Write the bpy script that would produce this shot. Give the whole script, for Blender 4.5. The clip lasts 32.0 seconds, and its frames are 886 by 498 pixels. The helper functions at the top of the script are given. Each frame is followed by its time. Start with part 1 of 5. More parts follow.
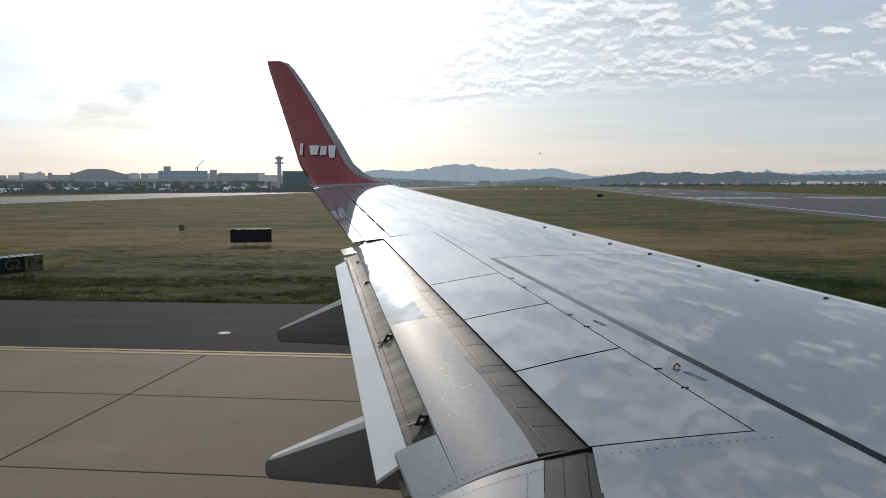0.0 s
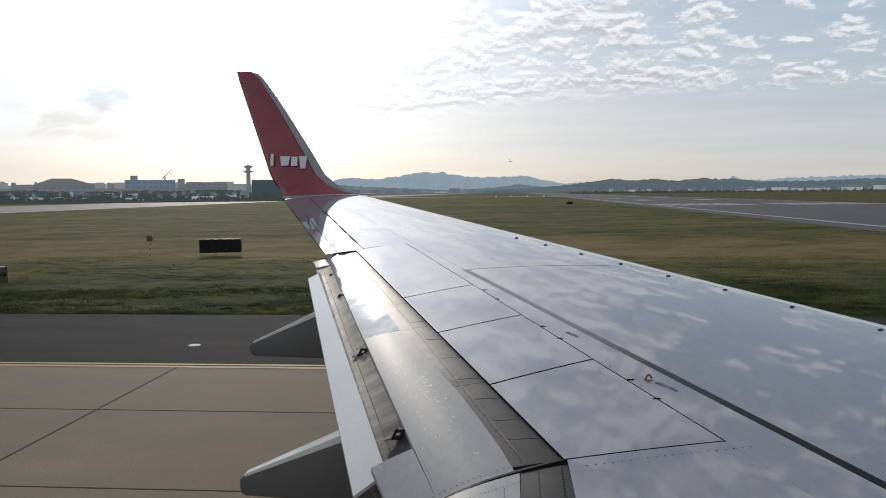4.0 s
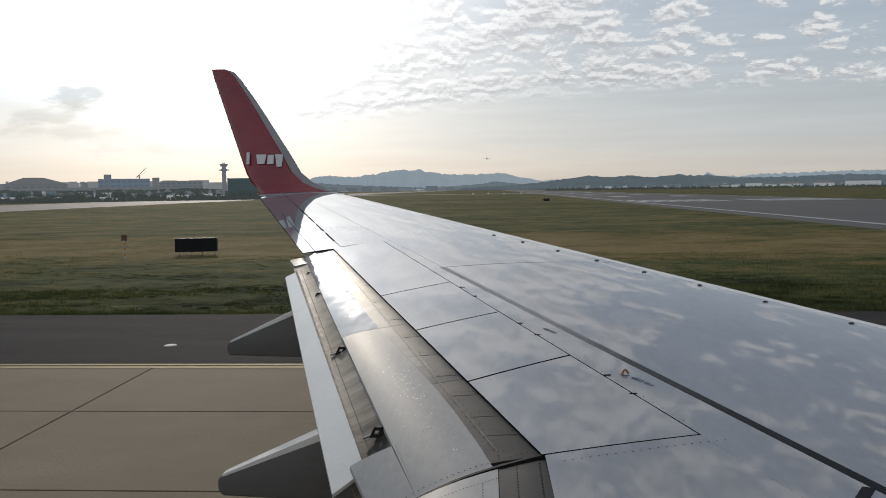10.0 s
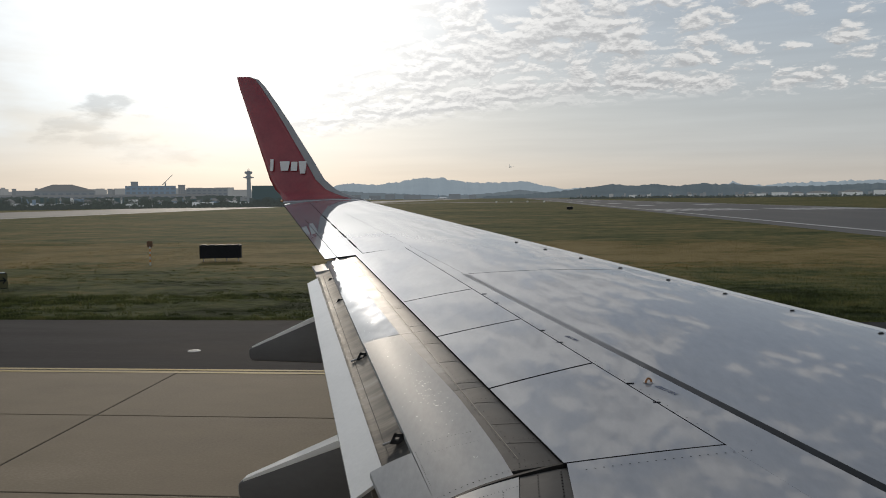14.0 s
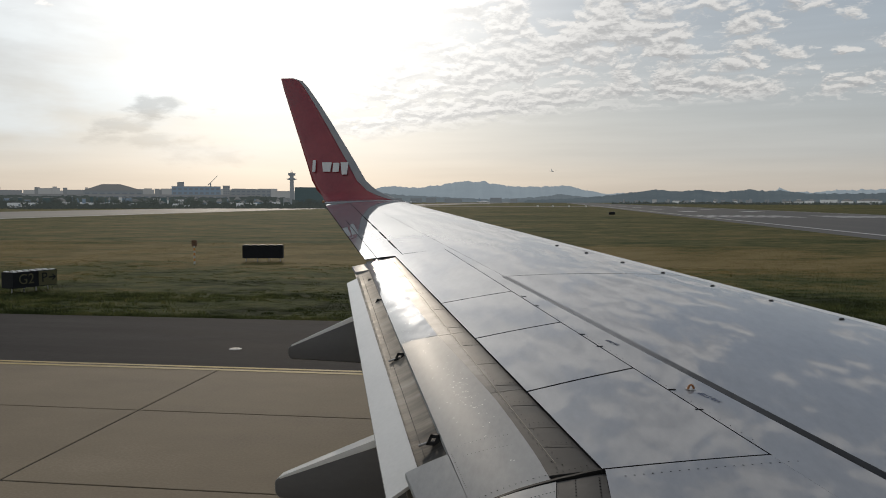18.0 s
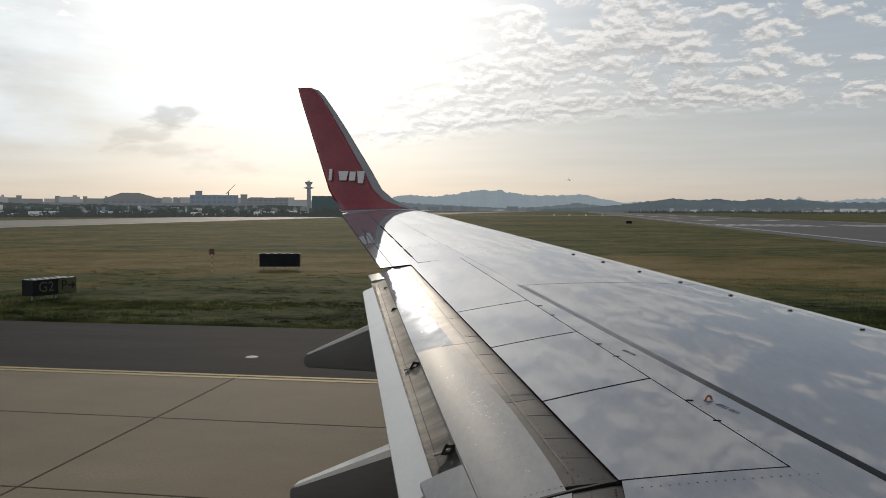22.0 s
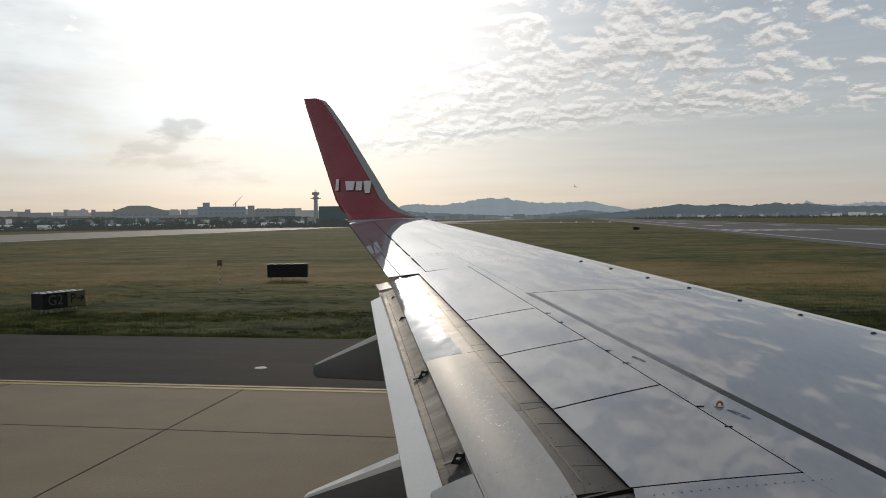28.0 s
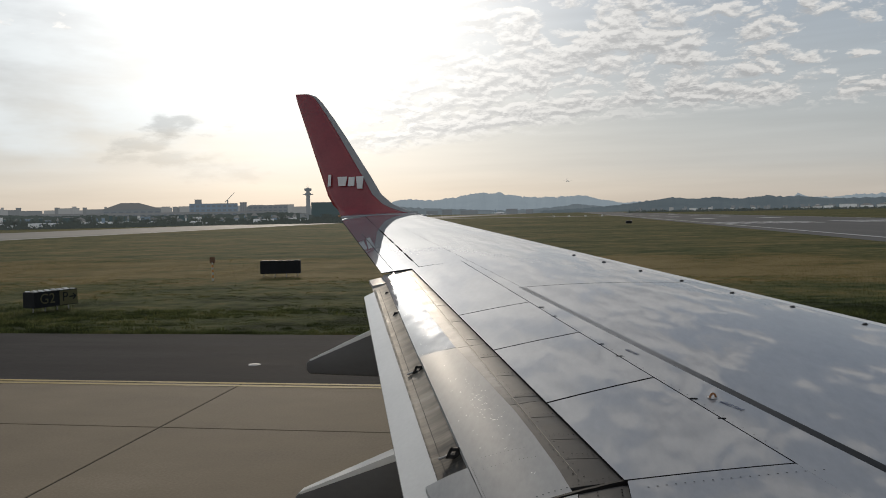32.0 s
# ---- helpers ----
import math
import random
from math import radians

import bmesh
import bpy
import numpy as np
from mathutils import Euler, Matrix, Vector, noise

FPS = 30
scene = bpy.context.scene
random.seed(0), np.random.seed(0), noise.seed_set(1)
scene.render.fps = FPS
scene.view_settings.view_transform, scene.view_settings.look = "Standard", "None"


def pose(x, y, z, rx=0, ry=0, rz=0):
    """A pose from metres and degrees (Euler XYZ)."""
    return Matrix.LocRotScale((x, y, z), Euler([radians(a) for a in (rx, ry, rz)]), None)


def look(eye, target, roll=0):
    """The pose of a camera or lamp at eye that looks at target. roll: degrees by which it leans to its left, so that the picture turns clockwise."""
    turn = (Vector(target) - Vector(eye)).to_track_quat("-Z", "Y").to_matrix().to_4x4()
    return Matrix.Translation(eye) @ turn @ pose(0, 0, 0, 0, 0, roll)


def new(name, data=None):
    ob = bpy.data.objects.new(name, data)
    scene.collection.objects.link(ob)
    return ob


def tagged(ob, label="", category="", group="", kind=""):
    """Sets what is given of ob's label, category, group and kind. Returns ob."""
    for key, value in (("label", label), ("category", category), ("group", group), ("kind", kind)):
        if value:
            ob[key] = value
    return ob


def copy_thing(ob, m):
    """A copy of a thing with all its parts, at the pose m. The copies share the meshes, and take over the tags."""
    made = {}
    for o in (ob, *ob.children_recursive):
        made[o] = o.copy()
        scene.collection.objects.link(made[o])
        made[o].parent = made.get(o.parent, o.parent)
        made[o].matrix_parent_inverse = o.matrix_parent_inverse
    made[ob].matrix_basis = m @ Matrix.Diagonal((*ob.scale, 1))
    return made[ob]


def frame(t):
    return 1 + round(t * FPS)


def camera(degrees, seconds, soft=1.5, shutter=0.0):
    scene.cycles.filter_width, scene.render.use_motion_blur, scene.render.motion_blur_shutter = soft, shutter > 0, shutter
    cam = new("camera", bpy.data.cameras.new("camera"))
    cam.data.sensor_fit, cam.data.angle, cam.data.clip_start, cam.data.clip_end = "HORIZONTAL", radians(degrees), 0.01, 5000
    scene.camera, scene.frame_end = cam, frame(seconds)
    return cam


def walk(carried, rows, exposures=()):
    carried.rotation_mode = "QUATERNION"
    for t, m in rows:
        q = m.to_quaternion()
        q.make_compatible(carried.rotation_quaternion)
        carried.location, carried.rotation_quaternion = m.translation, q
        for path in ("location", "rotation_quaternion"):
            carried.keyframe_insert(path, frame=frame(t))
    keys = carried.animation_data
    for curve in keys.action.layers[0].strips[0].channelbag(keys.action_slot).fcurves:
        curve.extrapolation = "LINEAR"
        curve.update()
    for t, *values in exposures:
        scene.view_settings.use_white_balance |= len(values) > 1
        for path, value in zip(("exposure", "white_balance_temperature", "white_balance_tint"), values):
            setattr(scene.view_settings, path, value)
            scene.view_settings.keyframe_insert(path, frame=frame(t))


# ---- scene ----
# The camera is held in the cabin of a parked airliner; x is the nose's way, y the left wing's way.
cam = camera(57.1, 32.0, soft=0.95)
# seconds, x, y, z, tilt, lean, turn
PATH = [
    (0.0, 0.008, -0.033, 3.899, 85.47, 0.20, 6.89),
    (0.5, 0.009, -0.029, 3.915, 85.08, 0.49, 6.49),
    (1.0, 0.008, -0.041, 3.929, 85.31, 0.27, 6.37),
    (1.5, -0.004, -0.047, 3.927, 86.10, 0.13, 6.08),
    (2.0, 0.006, -0.052, 3.926, 86.14, 0.05, 5.64),
    (2.5, -0.006, -0.060, 3.920, 85.98, 0.01, 5.20),
    (3.0, 0.001, -0.063, 3.938, 85.84, 0.49, 4.84),
    (3.5, -0.010, -0.076, 3.944, 85.88, 0.50, 4.82),
    (5.5, -0.010, -0.041, 3.934, 86.41, 0.47, 4.52),
    (6.0, -0.013, -0.053, 3.928, 86.35, 0.22, 3.94),
    (6.5, -0.001, -0.068, 3.948, 86.25, 0.61, 3.67),
    (7.0, 0.000, -0.063, 3.939, 86.07, 0.48, 3.08),
    (7.5, 0.013, -0.079, 3.945, 86.37, 0.81, 3.54),
    (8.0, -0.009, -0.033, 3.911, 86.31, 0.20, 3.01),
    (8.5, -0.012, -0.066, 3.930, 85.64, 0.56, 2.96),
    (9.0, -0.007, -0.051, 3.920, 85.71, 0.49, 3.51),
    (9.5, -0.003, -0.095, 3.954, 85.59, 0.86, 3.32),
    (10.0, -0.007, -0.084, 3.946, 85.82, 0.76, 3.22),
    (10.5, -0.001, -0.060, 3.934, 85.94, 0.80, 3.13),
    (11.0, -0.002, -0.051, 3.929, 86.16, 0.83, 3.25),
    (11.5, 0.002, -0.073, 3.937, 86.25, 1.04, 3.35),
    (12.0, -0.000, -0.081, 3.941, 86.16, 0.91, 3.54),
    (12.5, -0.004, -0.046, 3.908, 86.54, 0.65, 3.82),
    (13.0, -0.003, -0.060, 3.931, 86.48, 0.81, 4.06),
    (13.5, 0.010, -0.053, 3.931, 86.29, 0.82, 4.41),
    (14.0, -0.002, -0.057, 3.930, 86.40, 0.57, 4.83),
    (14.5, 0.005, -0.049, 3.922, 86.39, 0.47, 5.19),
    (16.5, 0.000, -0.040, 3.916, 86.98, 0.32, 7.05),
    (17.0, 0.002, -0.035, 3.921, 86.82, 0.21, 7.04),
    (17.5, 0.004, -0.026, 3.920, 86.68, 0.28, 7.30),
    (18.0, 0.000, -0.017, 3.908, 86.65, -0.10, 7.71),
    (18.5, -0.003, -0.018, 3.907, 86.36, -0.29, 7.78),
    (19.0, -0.002, -0.016, 3.904, 86.53, -0.28, 8.28),
    (19.5, -0.002, -0.015, 3.913, 86.53, -0.21, 8.16),
    (20.0, -0.007, -0.027, 3.921, 86.57, -0.14, 8.59),
    (20.5, 0.003, -0.005, 3.906, 86.90, -0.23, 8.73),
    (21.0, -0.000, -0.020, 3.916, 86.96, -0.32, 8.59),
    (21.5, -0.003, -0.002, 3.904, 87.15, -0.39, 8.73),
    (22.0, 0.004, -0.005, 3.908, 87.26, -0.13, 8.86),
    (22.5, 0.002, -0.008, 3.908, 87.27, -0.07, 9.03),
    (23.0, -0.000, 0.000, 3.900, 87.45, 0.00, 9.20),
    (23.5, -0.002, 0.005, 3.904, 87.45, 0.07, 9.34),
    (24.0, 0.002, -0.000, 3.908, 87.40, 0.27, 9.32),
    (24.5, -0.005, -0.005, 3.915, 87.44, 0.25, 9.24),
    (25.0, -0.000, -0.008, 3.912, 87.61, 0.23, 9.20),
    (25.5, -0.008, 0.002, 3.900, 87.92, 0.11, 9.36),
    (27.5, 0.005, 0.004, 3.905, 87.87, 0.59, 9.47),
    (28.0, 0.002, -0.002, 3.907, 87.87, 0.61, 9.34),
    (28.5, -0.000, 0.004, 3.901, 88.05, 0.63, 9.37),
    (29.0, 0.007, 0.012, 3.897, 88.00, 0.65, 9.59),
    (29.5, 0.008, 0.004, 3.903, 87.77, 0.84, 9.46),
    (30.0, -0.006, 0.006, 3.904, 87.74, 0.74, 9.17),
    (30.5, 0.000, -0.008, 3.914, 87.73, 1.06, 8.81),
    (31.0, 0.001, -0.007, 3.902, 87.62, 1.06, 9.10),
    (31.5, 0.004, -0.001, 3.910, 87.49, 1.11, 9.20),
    (32.0, 0.002, -0.001, 3.905, 87.52, 1.06, 8.83),
]
EXPOSURE = [(0.0, 0.14, 6050, 10), (6.0, 0.09, 6100, 10), (10.0, -0.01, 6250, 10), (14.0, -0.12, 6400, 10), (18.0, -0.19, 6500, 10), (23.0, -0.13, 6500, 10), (28.0, -0.17, 6500, 10), (32.0, -0.19, 6500, 10)]
walk(cam, [(t, pose(x, y, z, a, b, c)) for t, x, y, z, a, b, c in PATH], EXPOSURE)

# ---- sky and sun ----
SUN_TURN, SUN_HEIGHT = 18.6, 20.0
CLOUD_LOW = -0.36
SUN_WAY = Vector((-math.sin(radians(SUN_TURN)) * math.cos(radians(SUN_HEIGHT)),
                  math.cos(radians(SUN_TURN)) * math.cos(radians(SUN_HEIGHT)), math.sin(radians(SUN_HEIGHT))))


def node(tree, kind, ins=None, **props):
    """A node with its settings and inputs; an input is a value or another node's socket."""
    n = tree.nodes.new(kind)
    for key, value in props.items():
        setattr(n, key, value)
    for key, value in (ins or {}).items():
        if isinstance(value, bpy.types.NodeSocket):
            tree.links.new(value, n.inputs[key])
        else:
            n.inputs[key].default_value = value
    return n


def calc(tree, op, a, b=0.0, c=None):
    ins = {0: a, 1: b}
    if c is not None:
        ins[2] = c
    return node(tree, "ShaderNodeMath", ins, operation=op).outputs[0]


def vmath(tree, op, a, b=None):
    ins = {0: a}
    if b is not None:
        ins[1] = b
    return node(tree, "ShaderNodeVectorMath", ins, operation=op)


def ramp(tree, fac, stops):
    n = node(tree, "ShaderNodeValToRGB", {0: fac})
    e = n.color_ramp.elements
    while len(e) < len(stops):
        e.new(0.5)
    for el, (p, col) in zip(e, stops):
        el.position = p
        el.color = (*col, 1) if len(col) == 3 else col
    return n.outputs[0]


def mixc(tree, fac, a, b, blend="MIX"):
    return node(tree, "ShaderNodeMix", {0: fac, 6: a, 7: b}, data_type="RGBA", blend_type=blend).outputs[2]


def smooth(tree, x, lo, hi):
    return node(tree, "ShaderNodeMapRange", {0: x, 1: lo, 2: hi, 3: 0.0, 4: 1.0}, interpolation_type="SMOOTHSTEP").outputs[0]


def build_world():
    w = bpy.data.worlds.new("sky")
    scene.world = w
    w.use_nodes = True
    t = w.node_tree
    t.nodes.clear()
    way = vmath(t, "NORMALIZE", node(t, "ShaderNodeTexCoord").outputs["Generated"]).outputs[0]
    xyz = node(t, "ShaderNodeSeparateXYZ", {0: way})
    z = calc(t, "MAXIMUM", xyz.outputs[2], 0.0)
    sky = node(t, "ShaderNodeTexSky", sky_type="NISHITA", sun_disc=False, sun_elevation=radians(SUN_HEIGHT),
               sun_rotation=radians(-SUN_TURN), altitude=20.0, air_density=1.0, dust_density=2.0, ozone_density=1.5)
    base = node(t, "ShaderNodeVectorMath", {0: sky.outputs[0], 3: 0.05}, operation="SCALE").outputs[0]
    # thin haze that spreads the sun's light, and the milky layer above the horizon
    near_sun = calc(t, "MAXIMUM", vmath(t, "DOT_PRODUCT", way, tuple(SUN_WAY)).outputs["Value"], 0.0)
    wide = calc(t, "MULTIPLY", calc(t, "POWER", near_sun, 7.0), 0.13)
    core = calc(t, "MULTIPLY", calc(t, "POWER", near_sun, 36.0), 1.15)
    hot = calc(t, "MULTIPLY", calc(t, "POWER", near_sun, 500.0), 5.0)
    glow = calc(t, "ADD", calc(t, "ADD", wide, core), hot)
    haze = ramp(t, z, [(0.0, (0.60, 0.54, 0.475)), (0.03, (0.595, 0.57, 0.53)), (0.055, (0.555, 0.57, 0.57)), (0.10, (0.50, 0.535, 0.55)), (0.19, (0.43, 0.49, 0.545)),
                       (0.36, (0.27, 0.34, 0.435)), (0.6, (0.24, 0.30, 0.385)), (1.0, (0.15, 0.20, 0.28))])
    base = mixc(t, 0.82, base, haze)
    # faint level streaks in the haze
    band = node(t, "ShaderNodeTexNoise", {"Vector": vmath(t, "MULTIPLY", way, (4.0, 4.0, 60.0)).outputs[0], "Scale": 1.0, "Detail": 4.0, "Roughness": 0.55}).outputs[0]
    base = node(t, "ShaderNodeVectorMath", {0: base, 3: calc(t, "ADD", 0.88, calc(t, "MULTIPLY", band, 0.26))}, operation="SCALE").outputs[0]
    # a milky veil of high cloud on the tail's side
    thin = node(t, "ShaderNodeTexNoise", {"Vector": vmath(t, "MULTIPLY", way, (3.0, 3.0, 11.0)).outputs[0], "Scale": 1.6, "Detail": 5.0, "Roughness": 0.55}).outputs[0]
    veil = calc(t, "MULTIPLY", calc(t, "MULTIPLY", smooth(t, xyz.outputs[0], -0.22, -0.5), smooth(t, z, 0.03, 0.09)), smooth(t, thin, 0.34, 0.62))
    base = mixc(t, calc(t, "MULTIPLY", veil, 0.8), base, (0.79, 0.845, 0.865, 1))
    # altocumulus on a curved layer: rounded puffs of several sizes, gathered in fields
    deep = calc(t, "ADD", z, 0.30)
    along, out_from = calc(t, "DIVIDE", xyz.outputs[0], deep), calc(t, "DIVIDE", xyz.outputs[1], deep)
    place = node(t, "ShaderNodeMapping", {0: node(t, "ShaderNodeCombineXYZ", {0: along, 1: out_from}).outputs[0], 1: (0.35, 0.2, 0), 2: (0, 0, radians(14)), 3: (1.0, 1.05, 1)}).outputs[0]

    def cloud_amount(at):
        """Thickness of the cloud layer at a place on it."""
        stir = node(t, "ShaderNodeTexNoise", {"Vector": at, "Scale": 10.0, "Detail": 4.0, "Roughness": 0.6}).outputs["Color"]
        stir = node(t, "ShaderNodeVectorMath", {0: vmath(t, "SUBTRACT", stir, (0.5, 0.5, 0.5)).outputs[0], 3: 0.11}, operation="SCALE").outputs[0]
        bent = vmath(t, "ADD", at, stir).outputs[0]
        puff = node(t, "ShaderNodeTexVoronoi", {"Vector": bent, "Scale": 10.5, "Detail": 2.0, "Roughness": 0.5, "Lacunarity": 2.3, "Smoothness": 0.5}, feature="SMOOTH_F1").outputs[0]
        cells = node(t, "ShaderNodeTexNoise", {"Vector": bent, "Scale": 22.0, "Detail": 7.0, "Roughness": 0.62}).outputs[0]
        soft = node(t, "ShaderNodeTexNoise", {"Vector": at, "Scale": 4.2, "Detail": 3.0, "Roughness": 0.55}).outputs[0]
        lump = calc(t, "ADD", calc(t, "MULTIPLY", calc(t, "SUBTRACT", 0.62, puff), 0.55), calc(t, "MULTIPLY", calc(t, "SUBTRACT", cells, 0.5), 0.85))
        return calc(t, "ADD", lump, calc(t, "MULTIPLY", calc(t, "SUBTRACT", soft, 0.5), 0.75))

    amount = cloud_amount(place)
    # the side towards the zenith is lit, the side towards the horizon lies in shade
    higher = cloud_amount(vmath(t, "ADD", place, (0.004, -0.024, 0.0)).outputs[0])
    lit = smooth(t, calc(t, "SUBTRACT", amount, higher), -0.20, 0.20)
    # the field ends in a straight row above the horizon, and breaks up towards the nose and over the tail
    border = calc(t, "SUBTRACT", calc(t, "SUBTRACT", 2.45, calc(t, "MULTIPLY", along, 0.20)), out_from)
    row = calc(t, "MULTIPLY", smooth(t, border, 0.0, 0.06), smooth(t, border, 0.22, 0.09))
    open_sky = calc(t, "ADD", calc(t, "MULTIPLY", smooth(t, xyz.outputs[0], 0.02, 0.34), 0.25), calc(t, "MULTIPLY", smooth(t, xyz.outputs[0], -0.20, -0.36), 0.42))
    amount = calc(t, "SUBTRACT", calc(t, "ADD", amount, calc(t, "MULTIPLY", row, 0.12)), open_sky)
    ragged = calc(t, "ADD", border, calc(t, "MULTIPLY", calc(t, "SUBTRACT", band, 0.5), 0.3))
    mask = calc(t, "MULTIPLY", smooth(t, amount, CLOUD_LOW, CLOUD_LOW + 0.26), smooth(t, ragged, -0.06, 0.10))
    mask = calc(t, "MULTIPLY", mask, calc(t, "SUBTRACT", 1.0, calc(t, "MULTIPLY", smooth(t, xyz.outputs[0], -0.22, -0.34), smooth(t, z, 0.20, 0.12))))
    thick = smooth(t, amount, CLOUD_LOW + 0.12, CLOUD_LOW + 0.50)
    bright = mixc(t, lit, (0.61, 0.615, 0.62, 1), (0.84, 0.82, 0.785, 1))
    bright = mixc(t, calc(t, "MULTIPLY", thick, 0.35), bright, (0.62, 0.62, 0.62, 1))
    cloud = mixc(t, calc(t, "MINIMUM", calc(t, "MULTIPLY", glow, 0.5), 0.8), bright, (1.2, 1.15, 1.05, 1))
    out = mixc(t, calc(t, "MULTIPLY", mask, 0.85), base, cloud)
    # low grey clouds in tiers beside the sun
    wisp = node(t, "ShaderNodeTexNoise", {"Vector": vmath(t, "MULTIPLY", way, (20.0, 20.0, 64.0)).outputs[0], "Scale": 1.0, "Detail": 6.0, "Roughness": 0.6}).outputs[0]
    grey = 0.0
    for turn, up, reach, flatness, weight in ((26.7, 6.0, 5.4, 4.0, 1.0), (29.6, 4.85, 6.0, 4.2, 0.6), (27.5, 3.9, 5.0, 4.6, 0.45), (24.3, 3.1, 4.0, 5.0, 0.35)):
        low_way = (-math.sin(radians(turn)) * math.cos(radians(up)), math.cos(radians(turn)) * math.cos(radians(up)), math.sin(radians(up)))
        off = vmath(t, "MULTIPLY", vmath(t, "SUBTRACT", way, low_way).outputs[0], (1.0, 1.0, flatness)).outputs[0]
        span = vmath(t, "LENGTH", off).outputs["Value"]
        patch = calc(t, "MULTIPLY", smooth(t, calc(t, "SUBTRACT", wisp, calc(t, "MULTIPLY", span, reach)), 0.22, 0.46), weight)
        grey = calc(t, "MAXIMUM", patch, grey)
    light = node(t, "ShaderNodeVectorMath", {0: (1.0, 0.978, 0.94), 3: glow}, operation="SCALE").outputs[0]
    dim = calc(t, "SUBTRACT", 1.0, calc(t, "MAXIMUM", calc(t, "MULTIPLY", grey, 0.30), calc(t, "MULTIPLY", calc(t, "MULTIPLY", mask, calc(t, "SUBTRACT", 1.0, lit)), calc(t, "SUBTRACT", 0.29, calc(t, "MINIMUM", calc(t, "MULTIPLY", glow, 0.25), 0.2)))))
    out = vmath(t, "ADD", out, light).outputs[0]
    out = node(t, "ShaderNodeVectorMath", {0: out, 3: dim}, operation="SCALE").outputs[0]
    bg = node(t, "ShaderNodeBackground", {0: out, 1: 1.0})
    node(t, "ShaderNodeOutputWorld", {0: bg.outputs[0]})


build_world()
sun = new("sun", bpy.data.lights.new("sun", "SUN"))
sun.data.energy, sun.data.angle, sun.data.color = 1.4, radians(3.0), (1.0, 0.86, 0.69)
sun.matrix_world = look(SUN_WAY * 60, (0, 0, 0))


# ---- materials ----
def material(name, colour, rough=0.5, metal=0.0, ior=1.45):
    m = bpy.data.materials.new(name)
    m.use_nodes = True
    t = m.node_tree
    p = t.nodes["Principled BSDF"]
    p.inputs["Base Color"].default_value = (*colour, 1)
    p.inputs["Roughness"].default_value = rough
    p.inputs["Metallic"].default_value = metal
    p.inputs["IOR"].default_value = ior
    return m, t, p


def coords(t, scale=(1, 1, 1), turn=0.0):
    return node(t, "ShaderNodeMapping", {0: node(t, "ShaderNodeNewGeometry").outputs["Position"], 2: (0, 0, radians(turn)), 3: scale}).outputs[0]


def noise_tex(t, vec, scale, detail=4.0, rough=0.55):
    return node(t, "ShaderNodeTexNoise", {"Vector": vec, "Scale": scale, "Detail": detail, "Roughness": rough}).outputs[0]


def surface(name, colours, rough=(0.4, 0.6), scale=2.0, fine=30.0, stretch=(1, 1, 1), turn=0.0, bump=0.0, metal=0.0, vary=0.0, ior=1.45, dist=0.02, gloss=0.5, wave=0.0):
    """A worn surface: two scales of noise mix the colours and the roughness; fine relief; vary: from piece to piece."""
    m, t, p = material(name, colours[0], rough[0], metal, ior)
    p.inputs["Specular IOR Level"].default_value = gloss
    v = coords(t, stretch, turn)
    big = noise_tex(t, v, scale)
    small = noise_tex(t, v, fine, 5.0, 0.65)
    f = calc(t, "ADD", calc(t, "MULTIPLY", big, 0.6), calc(t, "MULTIPLY", small, 0.4))
    n = len(colours) - 1
    col = ramp(t, f, [(0.34 + 0.32 * i / max(n, 1), c) for i, c in enumerate(colours)])
    if vary:
        shift = node(t, "ShaderNodeMapRange", {0: node(t, "ShaderNodeObjectInfo").outputs["Random"], 3: 1 - vary, 4: 1 + vary}).outputs[0]
        col = node(t, "ShaderNodeVectorMath", {0: col, 3: shift}, operation="SCALE").outputs[0]
    t.links.new(col, p.inputs["Base Color"])
    t.links.new(node(t, "ShaderNodeMapRange", {0: f, 1: 0.3, 2: 0.7, 3: rough[0], 4: rough[1]}).outputs[0], p.inputs["Roughness"])
    if wave:
        # the slight unevenness of thin sheet metal
        dents = noise_tex(t, coords(t, (1.0, 0.6, 1), 24), 2.6, 2.0, 0.5)
        b = node(t, "ShaderNodeBump", {"Strength": 1.0, "Distance": wave, "Height": dents})
        t.links.new(b.outputs[0], p.inputs["Normal"])
    if bump:
        b = node(t, "ShaderNodeBump", {"Strength": bump, "Distance": dist, "Height": small})
        t.links.new(b.outputs[0], p.inputs["Normal"])
    return m


WING_PAINT = surface("wing_paint", [(0.22, 0.226, 0.242), (0.254, 0.260, 0.276), (0.286, 0.292, 0.308)], (0.022, 0.045), 0.8, 14, (1, 0.35, 1), 24, ior=1.75, wave=0.0015)
FLAP_PAINT = surface("flap_paint", [(0.30, 0.30, 0.30), (0.36, 0.36, 0.358), (0.40, 0.40, 0.395)], (0.03, 0.06), 1.2, 25, (1, 0.3, 1), 20, ior=1.36, wave=0.008)
FLAP_MATTE = surface("worn_flap_paint", [(0.25, 0.253, 0.258), (0.30, 0.304, 0.308), (0.35, 0.353, 0.356)], (0.34, 0.46), 1.6, 25, (1, 0.3, 1), 20, ior=1.45, gloss=0.03)


